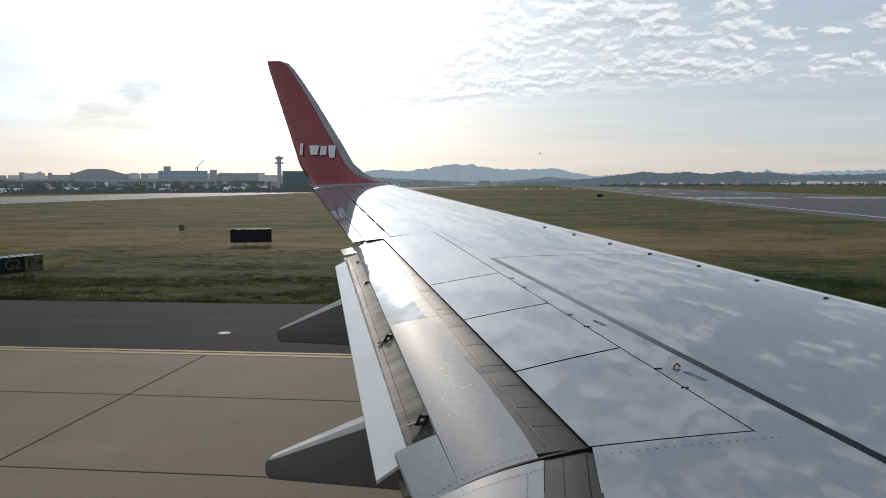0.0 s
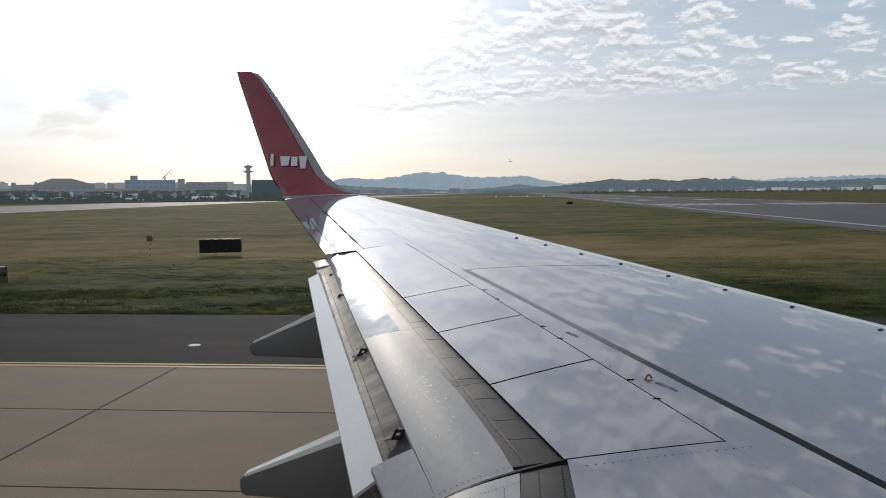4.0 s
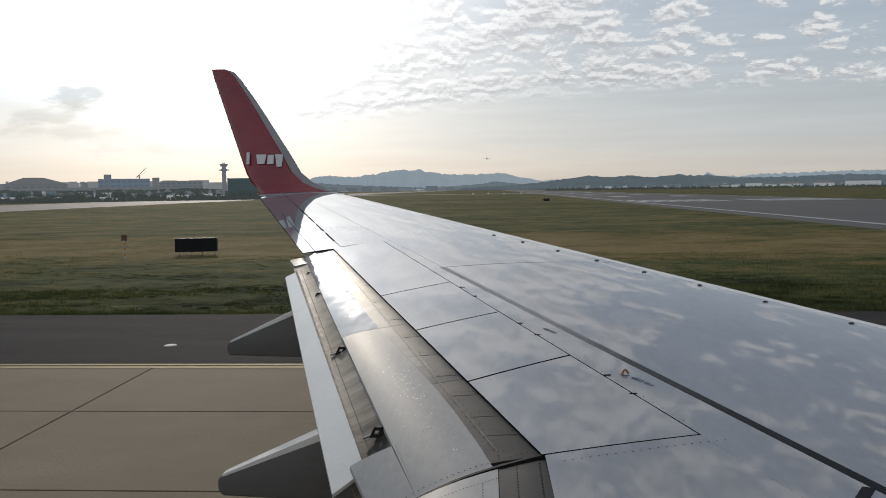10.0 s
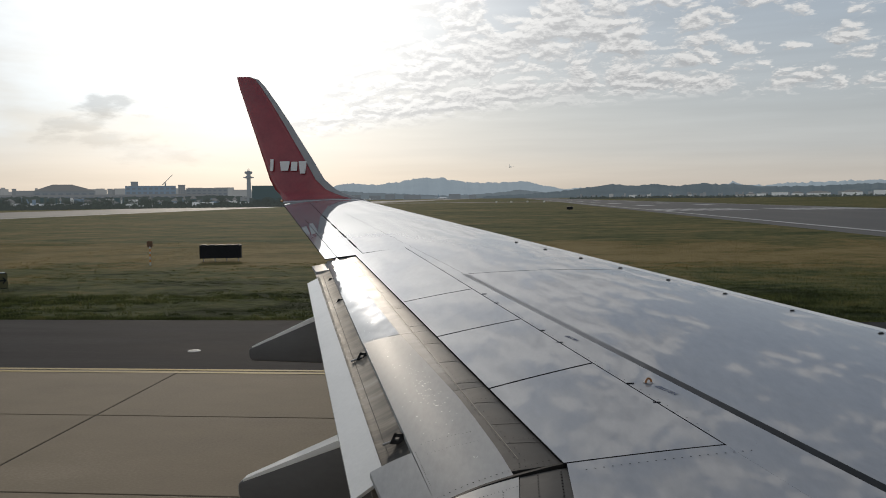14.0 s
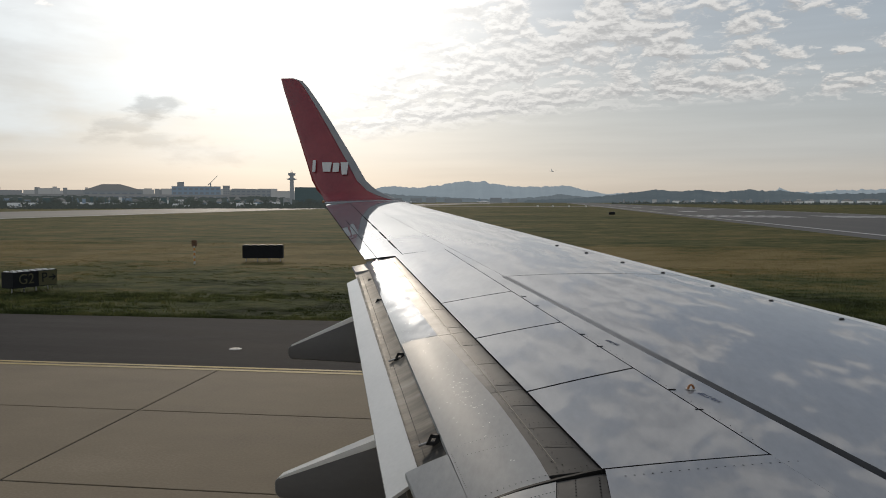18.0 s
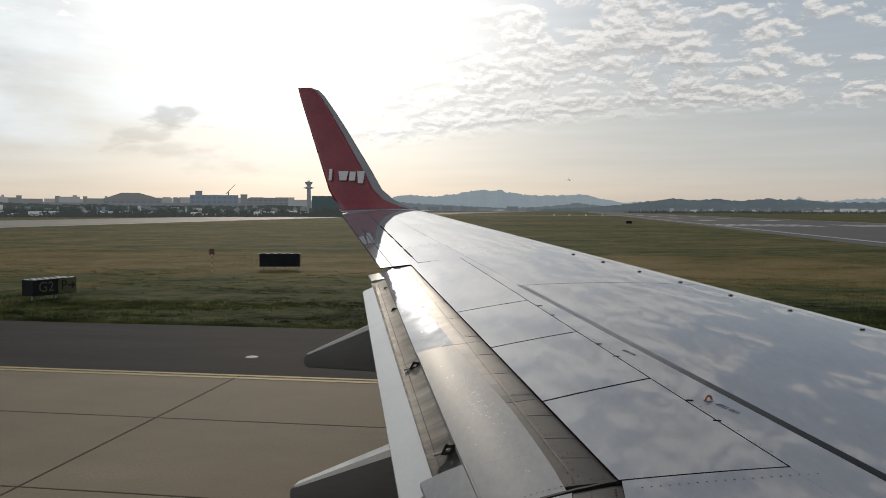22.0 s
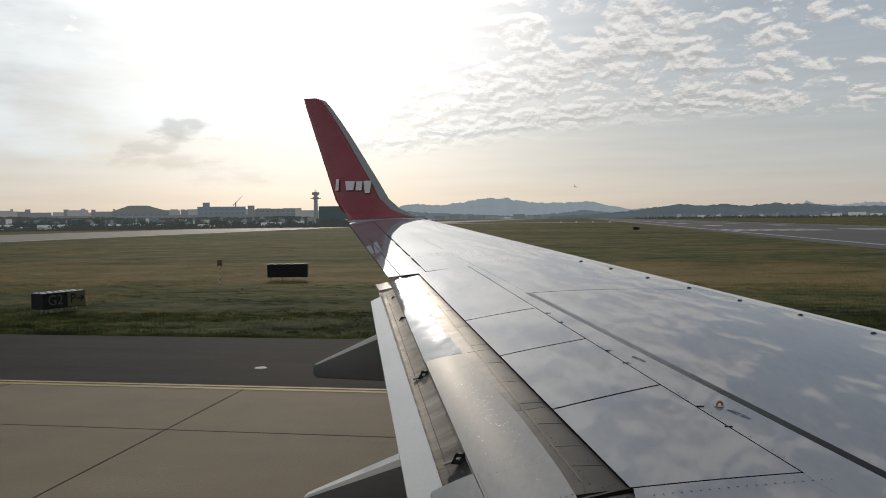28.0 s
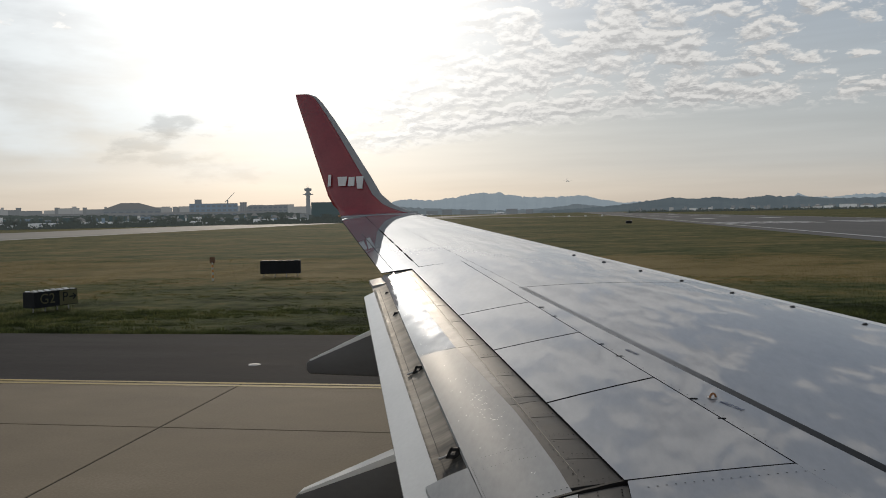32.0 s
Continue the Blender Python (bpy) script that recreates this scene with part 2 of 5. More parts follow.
def stained_metal():
    """Bare metal of the flap's nose: dark grime in streaks, thickest at the inner end, paler towards the painted skin."""
    m, t, p = material("dirty_flap_metal", (0.1, 0.1, 0.1), 0.4)
    at = node(t, "ShaderNodeSeparateXYZ", {0: coords(t)})
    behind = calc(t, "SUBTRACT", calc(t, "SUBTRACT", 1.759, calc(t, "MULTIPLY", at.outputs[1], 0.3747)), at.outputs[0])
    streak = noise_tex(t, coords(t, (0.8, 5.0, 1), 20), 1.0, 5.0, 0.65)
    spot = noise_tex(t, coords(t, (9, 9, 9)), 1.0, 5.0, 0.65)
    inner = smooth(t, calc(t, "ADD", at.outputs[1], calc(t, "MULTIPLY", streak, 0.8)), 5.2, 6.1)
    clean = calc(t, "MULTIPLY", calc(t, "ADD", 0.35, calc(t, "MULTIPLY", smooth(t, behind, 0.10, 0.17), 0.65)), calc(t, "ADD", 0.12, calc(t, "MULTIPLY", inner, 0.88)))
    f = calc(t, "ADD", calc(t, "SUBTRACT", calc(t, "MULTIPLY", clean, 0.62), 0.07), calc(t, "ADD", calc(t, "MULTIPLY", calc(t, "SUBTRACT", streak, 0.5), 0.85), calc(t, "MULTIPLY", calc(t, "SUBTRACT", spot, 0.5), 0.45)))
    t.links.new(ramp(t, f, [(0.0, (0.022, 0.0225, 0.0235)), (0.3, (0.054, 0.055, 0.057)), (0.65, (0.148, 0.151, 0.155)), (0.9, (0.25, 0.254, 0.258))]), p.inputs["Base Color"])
    t.links.new(node(t, "ShaderNodeMapRange", {0: streak, 1: 0.3, 2: 0.7, 3: 0.3, 4: 0.5}).outputs[0], p.inputs["Roughness"])
    p.inputs["Specular IOR Level"].default_value = 0.12
    return m


FLAP_DIRTY = stained_metal()
FINE_JOINT = surface("fine_joint", [(0.035, 0.034, 0.033), (0.055, 0.054, 0.052)], (0.6, 0.8), 3, 40, gloss=0.1)


def slot_metal():
    """Bare metal with sooty, oily streaks from front to back; the cavity's shade at the inner end is put into the
    colour.
    """
    m, t, p = material("slot_metal", (0.2, 0.18, 0.16), 0.35)
    across = noise_tex(t, coords(t, (1.2, 9.0, 1.2), 20), 1.0, 5.0, 0.6)
    patch = noise_tex(t, coords(t, (1.5, 1.6, 1.5), 20), 1.0, 4.0, 0.55)
    y = node(t, "ShaderNodeSeparateXYZ", {0: coords(t)}).outputs[1]
    end_shade = smooth(t, calc(t, "ADD", y, calc(t, "MULTIPLY", calc(t, "SUBTRACT", across, 0.5), 0.9)), 5.25, 4.55)
    f = calc(t, "SUBTRACT", calc(t, "ADD", calc(t, "MULTIPLY", across, 0.6), calc(t, "MULTIPLY", patch, 0.45)), calc(t, "MULTIPLY", end_shade, 0.30))
    t.links.new(ramp(t, f, [(0.22, (0.022, 0.020, 0.018)), (0.42, (0.11, 0.095, 0.077)), (0.55, (0.225, 0.20, 0.167)), (0.68, (0.36, 0.33, 0.285))]), p.inputs["Base Color"])
    t.links.new(node(t, "ShaderNodeMapRange", {0: across, 1: 0.3, 2: 0.7, 3: 0.4, 4: 0.6}).outputs[0], p.inputs["Roughness"])
    p.inputs["Specular IOR Level"].default_value = 0.1
    return m


SLOT_METAL = slot_metal()
SLOT_DARK = surface("slot_shadow_metal", [(0.12, 0.108, 0.092), (0.19, 0.172, 0.15), (0.27, 0.248, 0.22)], (0.4, 0.6), 2.5, 22, (2, 0.4, 1), 20, gloss=0.15)
WHITE_PAINT = surface("white_paint", [(0.54, 0.53, 0.51), (0.62, 0.61, 0.59)], (0.15, 0.25), 1.5, 30)
FAIRING_PAINT = surface("fairing_paint", [(0.10, 0.10, 0.102), (0.128, 0.128, 0.13)], (0.3, 0.4), 1.5, 25, (0.4, 1, 1))
RED_PAINT = surface("red_paint", [(0.19, 0.022, 0.029), (0.235, 0.028, 0.035), (0.27, 0.034, 0.040)], (0.10, 0.22), 1.6, 18, ior=1.6, wave=0.01)
BARE_METAL = surface("bare_leading_edge", [(0.24, 0.24, 0.245), (0.31, 0.31, 0.315)], (0.35, 0.5), 2, 30, metal=0.3)
SEAM = surface("seam_sealant", [(0.012, 0.012, 0.013), (0.02, 0.02, 0.021)], (0.9, 1.0), 3, 40, ior=1.05)


def sheen_line():
    """Dark line paint; the sky's sheen on it, stronger towards the wing's tip, is put into the colour."""
    m, t, p = material("grey_walkway_line", (0.03, 0.03, 0.035), 0.45)
    y = node(t, "ShaderNodeSeparateXYZ", {0: coords(t)}).outputs[1]
    f = calc(t, "ADD", smooth(t, y, 3.7, 6.9), calc(t, "MULTIPLY", calc(t, "SUBTRACT", noise_tex(t, coords(t, (6, 1.5, 1)), 1.0, 5.0, 0.65), 0.5), 0.35))
    t.links.new(ramp(t, f, [(0.0, (0.008, 0.009, 0.011)), (0.5, (0.045, 0.047, 0.052)), (1.0, (0.25, 0.255, 0.265))]), p.inputs["Base Color"])
    p.inputs["Specular IOR Level"].default_value = 0.1
    return m


STRIPE = sheen_line()
RUBBER = surface("black_rubber", [(0.012, 0.012, 0.013), (0.022, 0.022, 0.022)], (0.5, 0.7), 6, 40, gloss=0.15)
CHIP = surface("chipped_paint", [(0.70, 0.70, 0.69), (0.80, 0.80, 0.79)], (0.3, 0.42), 3, 40, gloss=0.6)
# also stands in for the light on the fairings' tops
BRIGHT_WHITE = surface("bright_white_paint", [(0.70, 0.70, 0.69), (0.78, 0.78, 0.77)], (0.10, 0.2), 1.5, 30, ior=1.7)
LETTER_WHITE = surface("white_marking", [(0.62, 0.61, 0.60), (0.70, 0.69, 0.68)], (0.25, 0.35), 3, 40)
STENCIL = surface("stencil_ink", [(0.05, 0.07, 0.13), (0.08, 0.10, 0.17)], (0.4, 0.6), 8, 60)
ORANGE = surface("orange_primer", [(0.26, 0.12, 0.05), (0.36, 0.17, 0.07)], (0.35, 0.5), 8, 60)
CABIN = surface("cabin_lining", [(0.55, 0.55, 0.53), (0.62, 0.62, 0.60)], (0.5, 0.6), 2, 60)


# ---- mesh helpers ----
def finish(bm, name):
    me = bpy.data.meshes.new(name)
    bm.to_mesh(me)
    bm.free()
    return me


def part(name, bm, mat, parent, label=""):
    me = finish(bm, name)
    me.materials.append(mat)
    ob = new(name, me)
    ob.parent = parent
    return tagged(ob, label)


def thing(name, label, category, at=(0, 0, 0), turn=0.0, group="", kind=""):
    ob = new(name)
    ob.empty_display_size = 0.2
    ob.matrix_world = pose(*at, 0, 0, turn)
    return tagged(ob, label, category, group, kind)


def box(bm, x0, x1, y0, y1, z0, z1, bevel=0.0):
    made = bmesh.ops.create_cube(bm, size=1, matrix=Matrix.Translation(((x0 + x1) / 2, (y0 + y1) / 2, (z0 + z1) / 2))
                                 @ Matrix.Diagonal((abs(x1 - x0), abs(y1 - y0), abs(z1 - z0), 1)))
    if bevel:
        edges = list({e for v in made["verts"] for e in v.link_edges})
        bmesh.ops.bevel(bm, geom=edges, offset=bevel, segments=2, affect="EDGES", profile=0.6)
    return bm


def boxed(*size, bevel=0.0):
    return box(bmesh.new(), *size, bevel=bevel)


def tube(bm, p, q, r0, r1=None, seg=12):
    p, q = Vector(p), Vector(q)
    m = Matrix.Translation((p + q) / 2) @ (q - p).to_track_quat("Z", "Y").to_matrix().to_4x4()
    bmesh.ops.create_cone(bm, cap_ends=True, segments=seg, radius1=r0, radius2=r0 if r1 is None else r1, depth=(q - p).length, matrix=m)
    return bm


def extrude_outline(pts, y0, y1, bevel=0.0):
    """A slab with an outline in x and z, between two y."""
    bm = bmesh.new()
    a = [bm.verts.new((x, y0, z)) for x, z in pts]
    b = [bm.verts.new((x, y1, z)) for x, z in pts]
    bm.faces.new(a)
    bm.faces.new(b[::-1])
    n = len(pts)
    for i in range(n):
        bm.faces.new((a[i], b[i], b[(i + 1) % n], a[(i + 1) % n]))
    bmesh.ops.recalc_face_normals(bm, faces=bm.faces)
    if bevel:
        bmesh.ops.bevel(bm, geom=bm.edges[:], offset=bevel, segments=3, affect="EDGES", profile=0.5)
    return bm


def sheet(f, a, b, c, d, nx, ny, thick, lift=0.0, rim_slot=0):
    """A curved panel on the surface f(x, y): corners in plan, a to b along, d to c on the far side; rounded rim and a thickness."""
    bm = bmesh.new()
    grid = []
    for j in range(ny + 1):
        v = j / ny
        row = []
        for i in range(nx + 1):
            u = i / nx
            x = (a[0] * (1 - u) + b[0] * u) * (1 - v) + (d[0] * (1 - u) + c[0] * u) * v
            y = (a[1] * (1 - u) + b[1] * u) * (1 - v) + (d[1] * (1 - u) + c[1] * u) * v
            row.append(bm.verts.new((x, y, f(x, y) + lift)))
        grid.append(row)
    for j in range(ny):
        for i in range(nx):
            bm.faces.new((grid[j][i], grid[j][i + 1], grid[j + 1][i + 1], grid[j + 1][i])).smooth = True
    bmesh.ops.recalc_face_normals(bm, faces=bm.faces)
    if sum(fc.normal.z for fc in bm.faces) < 0:
        bmesh.ops.reverse_faces(bm, faces=bm.faces[:])
    rim = grid[0] + [r[-1] for r in grid[1:]] + grid[-1][-2::-1] + [r[0] for r in grid[-2:0:-1]]
    top = [bm.verts.new(v.co - Vector((0, 0, 0.0))) for v in rim]
    low = [bm.verts.new(v.co - Vector((0, 0, thick))) for v in rim]
    n = len(rim)
    for i in range(n):
        bm.faces.new((top[i], low[i], low[(i + 1) % n], top[(i + 1) % n])).material_index = rim_slot
    return bm


# ---- the airliner's left wing ----
def front(y):
    return 7.20 - 0.628 * y


def nose(y):
    """The slats' front line."""
    return 6.975 - 0.628 * y


def depth(y):
    return max(5.9 - 0.27 * y, 0.8)


def wing_top(x, y):
    u = min(max((front(y) - x) / depth(y), -0.1), 1.3)
    return 2.3 + 0.1051 * (y - 0.3) - 0.10 * depth(y) * (u - 0.45) ** 2


def stripe_x(y):
    return 3.262 - 0.4475 * y


def hinge_x(y):
    """The line at the front of the spoilers."""
    return 2.742 - 0.405 * y


def rear_x(y):
    """The line at the back of the spoilers."""
    return 1.759 - 0.3747 * y


def aileron_hinge(y):
    return 1.851 - 0.3734 * y


def aileron_rear(y):
    return 1.356 - 0.3732 * y


def flap_top(x, y):
    e = rear_x(y)
    return wing_top(e, y) - 0.03 - 0.2126 * (e - x)


def aft_top(x, y):
    e = rear_x(y) - 0.75
    return flap_top(e, y) - 0.06 - 0.4877 * (e - x)


liner = thing("airliner", "grey airliner wing with red winglet and lowered flaps, on the taxiway", "airplane")

G = 0.008                                             # half a joint between panels


def panel(name, f, quad, nx, ny, mat, label="", thick=0.03, lift=0.0, gap=G):
    """quad: (front x at y0, rear x at y0, rear x at y1, front x at y1, y0, y1)."""
    fa, ra, rb, fb, y0, y1 = quad
    return part(name, sheet(f, (fa - gap, y0 + gap), (ra + gap, y0 + gap), (rb + gap, y1 - gap), (fb - gap, y1 - gap), nx, ny, thick, lift), mat, liner, label)


def slanted(name, f, pts, nx, ny, mat, label="", thick=0.05, lift=0.0, holder=None):
    ob = part(name, sheet(f, *pts, nx, ny, thick, lift, 1), mat, holder or liner, label)
    ob.data.materials.append(SEAM)                     # dark rims in the joints
    return ob


TIP = 15.62
Y0 = 0.13
# core under the panels, closed below: its top shows only in the joints
bm = bmesh.new()
rings = []
for i in range(25):
    y = Y0 + (TIP - Y0) * i / 24
    rear = aileron_rear(y) + 0.02 if y > 9.9 else rear_x(y) + 0.05
    fr = nose(y) - 0.02
    ring = []
    for k in range(13):
        x = fr + (rear - fr) * k / 12
        ring.append(bm.verts.new((x, y, wing_top(x, y) - 0.048)))
    for k in range(9):
        u = 1 - k / 8
        x = fr + (rear - fr) * u
        tk = depth(y) * 0.125 * (4 * max(u, 0.02) * (1 - u)) ** 0.6 + 0.03
        ring.append(bm.verts.new((x, y, wing_top(x, y) - tk)))
    rings.append(ring)
for a, b in zip(rings, rings[1:]):
    for k in range(len(a)):
        bm.faces.new((a[k], a[(k + 1) % len(a)], b[(k + 1) % len(b)], b[k])).smooth = True
bm.faces.new(rings[0])
bm.faces.new(rings[-1][::-1])
bmesh.ops.recalc_face_normals(bm, faces=bm.faces)
part("wing_core", bm, SEAM, liner, "dark inner structure seen in the panel joints")

# rounded leading edge, in slat lengths
for y0, y1 in ((Y0, 4.4), (4.4, 8.55), (8.55, 12.1), (12.1, TIP)):
    bm = bmesh.new()
    rows = []
    for i in range(13):
        y = y0 + 0.003 + (y1 - y0 - 0.006) * i / 12
        rows.append([bm.verts.new((nose(y) - 0.185, y, wing_top(nose(y) - 0.185, y)))] + [bm.verts.new((nose(y) - 0.10 + 0.17 * math.sin(a), y, wing_top(nose(y) - 0.10, y) - 0.13 + 0.13 * math.cos(a)))
                     for a in (math.pi * k / 12 for k in range(13))])
    for a, b in zip(rows, rows[1:]):
        for k in range(13):
            bm.faces.new((a[k], a[k + 1], b[k + 1], b[k])).smooth = True
    bmesh.ops.recalc_face_normals(bm, faces=bm.faces)
    part("slat", bm, WHITE_PAINT, liner, "white rounded leading-edge slat")

ym = 8.45
slanted("forward_skin", wing_top, ((nose(Y0) - 0.186, Y0), (stripe_x(Y0) + 0.03, Y0), (stripe_x(ym - 0.06) + 0.03, ym - 0.06), (nose(ym + 0.22) - 0.186, ym + 0.22)), 24, 30, WING_PAINT)
slanted("forward_skin", wing_top, ((nose(ym + 0.23) - 0.186, ym + 0.23), (stripe_x(ym - 0.05) + 0.0015, ym - 0.05), (stripe_x(TIP) + 0.0015, TIP), (nose(TIP) - 0.186, TIP)), 16, 30, WING_PAINT)
slanted("walkway_line", wing_top, ((stripe_x(Y0) + 0.0298, Y0), (stripe_x(Y0) - 0.0298, Y0), (stripe_x(8.4) - 0.0298, 8.4), (stripe_x(8.4) + 0.0298, 8.4)), 2, 24, STRIPE, "dark grey line painted along the wing", 0.03, 0.001)
slanted("walkway_line", wing_top, ((1.675, 3.50), (1.625, 3.52), (1.245, 3.02), (1.295, 3.00)), 1, 6, STRIPE, "dark grey line branching off along the wing", 0.004, 0.003)
slanted("middle_skin", wing_top, ((stripe_x(Y0) - 0.03, Y0), (hinge_x(Y0) + 0.0005, Y0), (hinge_x(4.115) + 0.0005, 4.115), (stripe_x(4.115) - 0.03, 4.115)), 5, 12, WING_PAINT)
slanted("middle_skin", wing_top, ((stripe_x(4.115) - 0.03, 4.115), (hinge_x(4.115) + 0.007, 4.115), (hinge_x(8.4) + 0.007, 8.4), (stripe_x(8.4) - 0.03, 8.4)), 5, 16, WING_PAINT)
slanted("middle_skin", wing_top, ((stripe_x(8.4) - 0.0015, 8.4), (hinge_x(8.4) + 0.007, 8.4), (hinge_x(10.11) + 0.006, 10.11), (stripe_x(10.11) - 0.0015, 10.11)), 4, 8, WING_PAINT)
slanted("outer_skin", wing_top, ((stripe_x(10.12) - 0.0015, 10.12), (aileron_hinge(9.93) + 0.003, 9.93), (aileron_hinge(TIP) + 0.003, TIP), (stripe_x(TIP) - 0.0015, TIP)), 6, 24, WING_PAINT)
# inboard panel behind the last spoiler
slanted("inboard_skin", wing_top, ((hinge_x(Y0), Y0), (0.40, Y0), (0.267, 4.012), (hinge_x(4.118), 4.118)), 12, 16, WING_PAINT)
# four spoilers between the front and the rear line
edges = ((4.01, 4.115), (5.10, 5.445), (6.275, 6.60), (7.41, 7.72), (9.86, 10.11))
for (r0, f0), (r1, f1) in zip(edges, edges[1:]):
    slanted("spoiler", wing_top, ((hinge_x(f0 + 0.009) - 0.005, f0 + 0.009), (rear_x(r0 + 0.009), r0 + 0.009), (rear_x(r1 - 0.009), r1 - 0.009), (hinge_x(f1 - 0.009) - 0.005, f1 - 0.009)), 10, 14, WING_PAINT, "flush light grey spoiler panel", 0.05, 0.002)
# aileron with its tab
aileron = slanted("aileron", wing_top, ((aileron_hinge(9.86) - 0.006, 9.86), (aileron_rear(9.83) + 0.157, 9.83), (aileron_rear(13.2) + 0.157, 13.2), (aileron_hinge(13.2) - 0.006, 13.2)), 5, 16, WING_PAINT)
slanted("aileron_tab", wing_top, ((aileron_rear(9.83) + 0.148, 9.83), (aileron_rear(9.8), 9.8), (aileron_rear(13.2), 13.2), (aileron_rear(13.2) + 0.148, 13.2)), 3, 16, WING_PAINT, "", 0.012, 0.0, aileron)
slanted("aileron", wing_top, ((aileron_hinge(13.212) - 0.006, 13.212), (aileron_rear(13.212), 13.212), (aileron_rear(TIP), TIP), (aileron_hinge(TIP) - 0.006, TIP)), 4, 12, WING_PAINT, "", 0.012)
for ya, yb in ((10.35, 10.95), (11.15, 11.75), (12.0, 12.5), (12.7, 13.4)):
    xa, xb = aileron_hinge(ya), aileron_hinge(yb)
    slanted("hinge_gap", wing_top, ((xa + 0.008, ya), (xa - 0.014, ya), (xb - 0.014, yb), (xb + 0.008, yb)), 1, 4, SEAM, "dark open gap at the aileron hinge", 0.006, 0.003, aileron)


# ---- flaps ----
def band(y):
    """Width of the dirty band behind the spoilers."""
    return float(np.interp(y, (3.9, 4.05, 4.3, 4.75, 5.1, 5.8, 6.5, 7.5, 9.4, 9.84), (0.27, 0.262, 0.238, 0.218, 0.208, 0.222, 0.24, 0.23, 0.185, 0.17)))


def slot_in(y):
    return 0.39 + (9.42 - y) * 0.054


def aft_in(y):
    return 0.56 + (9.3 - y) * 0.0585


def aft_out(y):
    return 0.69 + (9.16 - y) * 0.0785


def strip(name, f, o0, o1, ya, yb, nx, ny, mat, label="", thick=0.02, lift=0.0, skew=0.0, holder=None):
    """A panel between two distances behind the spoilers' rear line."""
    bm = bmesh.new()
    grid = []
    for j in range(ny + 1):
        row = []
        for i in range(nx + 1):
            y = ya + (yb - ya) * j / ny
            o = o0(y) + (o1(y) - o0(y)) * i / nx
            y += skew * o * (1 if ny == 1 else 1 - j / ny)
            x = rear_x(y) - o
            row.append(bm.verts.new((x, y, f(x, y) + lift)))
        grid.append(row)
    for j in range(ny):
        for i in range(nx):
            bm.faces.new((grid[j][i], grid[j][i + 1], grid[j + 1][i + 1], grid[j + 1][i])).smooth = True
    bmesh.ops.recalc_face_normals(bm, faces=bm.faces)
    if sum(fc.normal.z for fc in bm.faces) < 0:
        bmesh.ops.reverse_faces(bm, faces=bm.faces[:])
    rim = grid[0] + [r[-1] for r in grid[1:]] + grid[-1][-2::-1] + [r[0] for r in grid[-2:0:-1]]
    top = [bm.verts.new(v.co) for v in rim]
    low = [bm.verts.new(v.co - Vector((0, 0, thick))) for v in rim]
    for i in range(len(rim)):
        k = (i + 1) % len(rim)
        bm.faces.new((top[i], low[i], low[k], top[k]))
    return part(name, bm, mat, holder or liner, label)


INNER = 4.035


def flap_curved(x, y):
    """The flap's upper skin is arched from front to back."""
    o = rear_x(y) - x
    return flap_top(x, y) - 0.32 * (o - 0.27) ** 2 + 0.030 + 0.011 * max(0.0, 1 - max(o, 0.0) / 0.15)


def flap_low(x, y):
    """The inner flap panels lie a little flatter."""
    return flap_curved(x, y) + 0.05 * max(rear_x(y) - 0.3 - x, 0.0)


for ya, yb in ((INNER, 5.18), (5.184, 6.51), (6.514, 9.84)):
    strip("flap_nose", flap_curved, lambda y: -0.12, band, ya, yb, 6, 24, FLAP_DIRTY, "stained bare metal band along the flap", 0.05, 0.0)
strip("main_flap", flap_curved, lambda y: band(y) + 0.002, slot_in, 6.52, 9.84, 10, 24, FLAP_PAINT, "light grey outer flap panel", 0.03, 0.003)
strip("main_flap", flap_low, lambda y: band(y) + 0.002, slot_in, INNER, 6.512, 10, 24, FLAP_MATTE, "light grey worn main flap panel", 0.03, 0.003, -0.2)
strip("main_flap_inner", flap_low, lambda y: slot_in(y) + 0.0008, lambda y: 0.90, INNER, 4.497, 6, 6, FLAP_MATTE, "light grey inner end of the flap", 0.03, 0.003, -0.2)
strip("flap_end_tab", flap_top, lambda y: slot_in(y) + 0.002, lambda y: 0.545, 9.50, 9.86, 3, 3, FLAP_MATTE, "", 0.03, 0.004)


def slot_curve(x, y):
    """The plate in the slot runs in a hollow from under the main flap to the aft flap's nose."""
    o, i0, i1 = rear_x(y) - x, slot_in(y) - 0.03, aft_in(y) + 0.005
    u = min(max((o - i0) / (i1 - i0), 0.0), 1.0)
    high, low = flap_curved(rear_x(y) - i0, y) - 0.018, aft_top(rear_x(y) - i1, y) - 0.006
    return high + (low - high) * u - 0.010 * math.sin(math.pi * u)


strip("slot_plate", slot_curve, lambda y: slot_in(y) - 0.03, lambda y: aft_in(y) + 0.005, 4.50, 9.45, 14, 60, SLOT_METAL, "streaked bare metal plate inside the flap slot", 0.015)
strip("plate_joint", slot_curve, lambda y: 0.45 * slot_in(y) + 0.55 * aft_in(y), lambda y: 0.45 * slot_in(y) + 0.55 * aft_in(y) + 0.004, 4.60, 9.3, 1, 40, FINE_JOINT, "", 0.002, 0.002)
strip("slot_floor", aft_top, lambda y: slot_in(y) - 0.08, lambda y: aft_in(y) + 0.04, 4.30, 4.60, 4, 6, SLOT_DARK, "deep floor at the slot's inner end", 0.02, -0.13)
strip("aft_flap_nose", aft_top, lambda y: aft_in(y) - 0.028, lambda y: aft_in(y) + 0.004, 4.42, 9.3, 3, 30, SLOT_METAL, "", 0.02, -0.004)
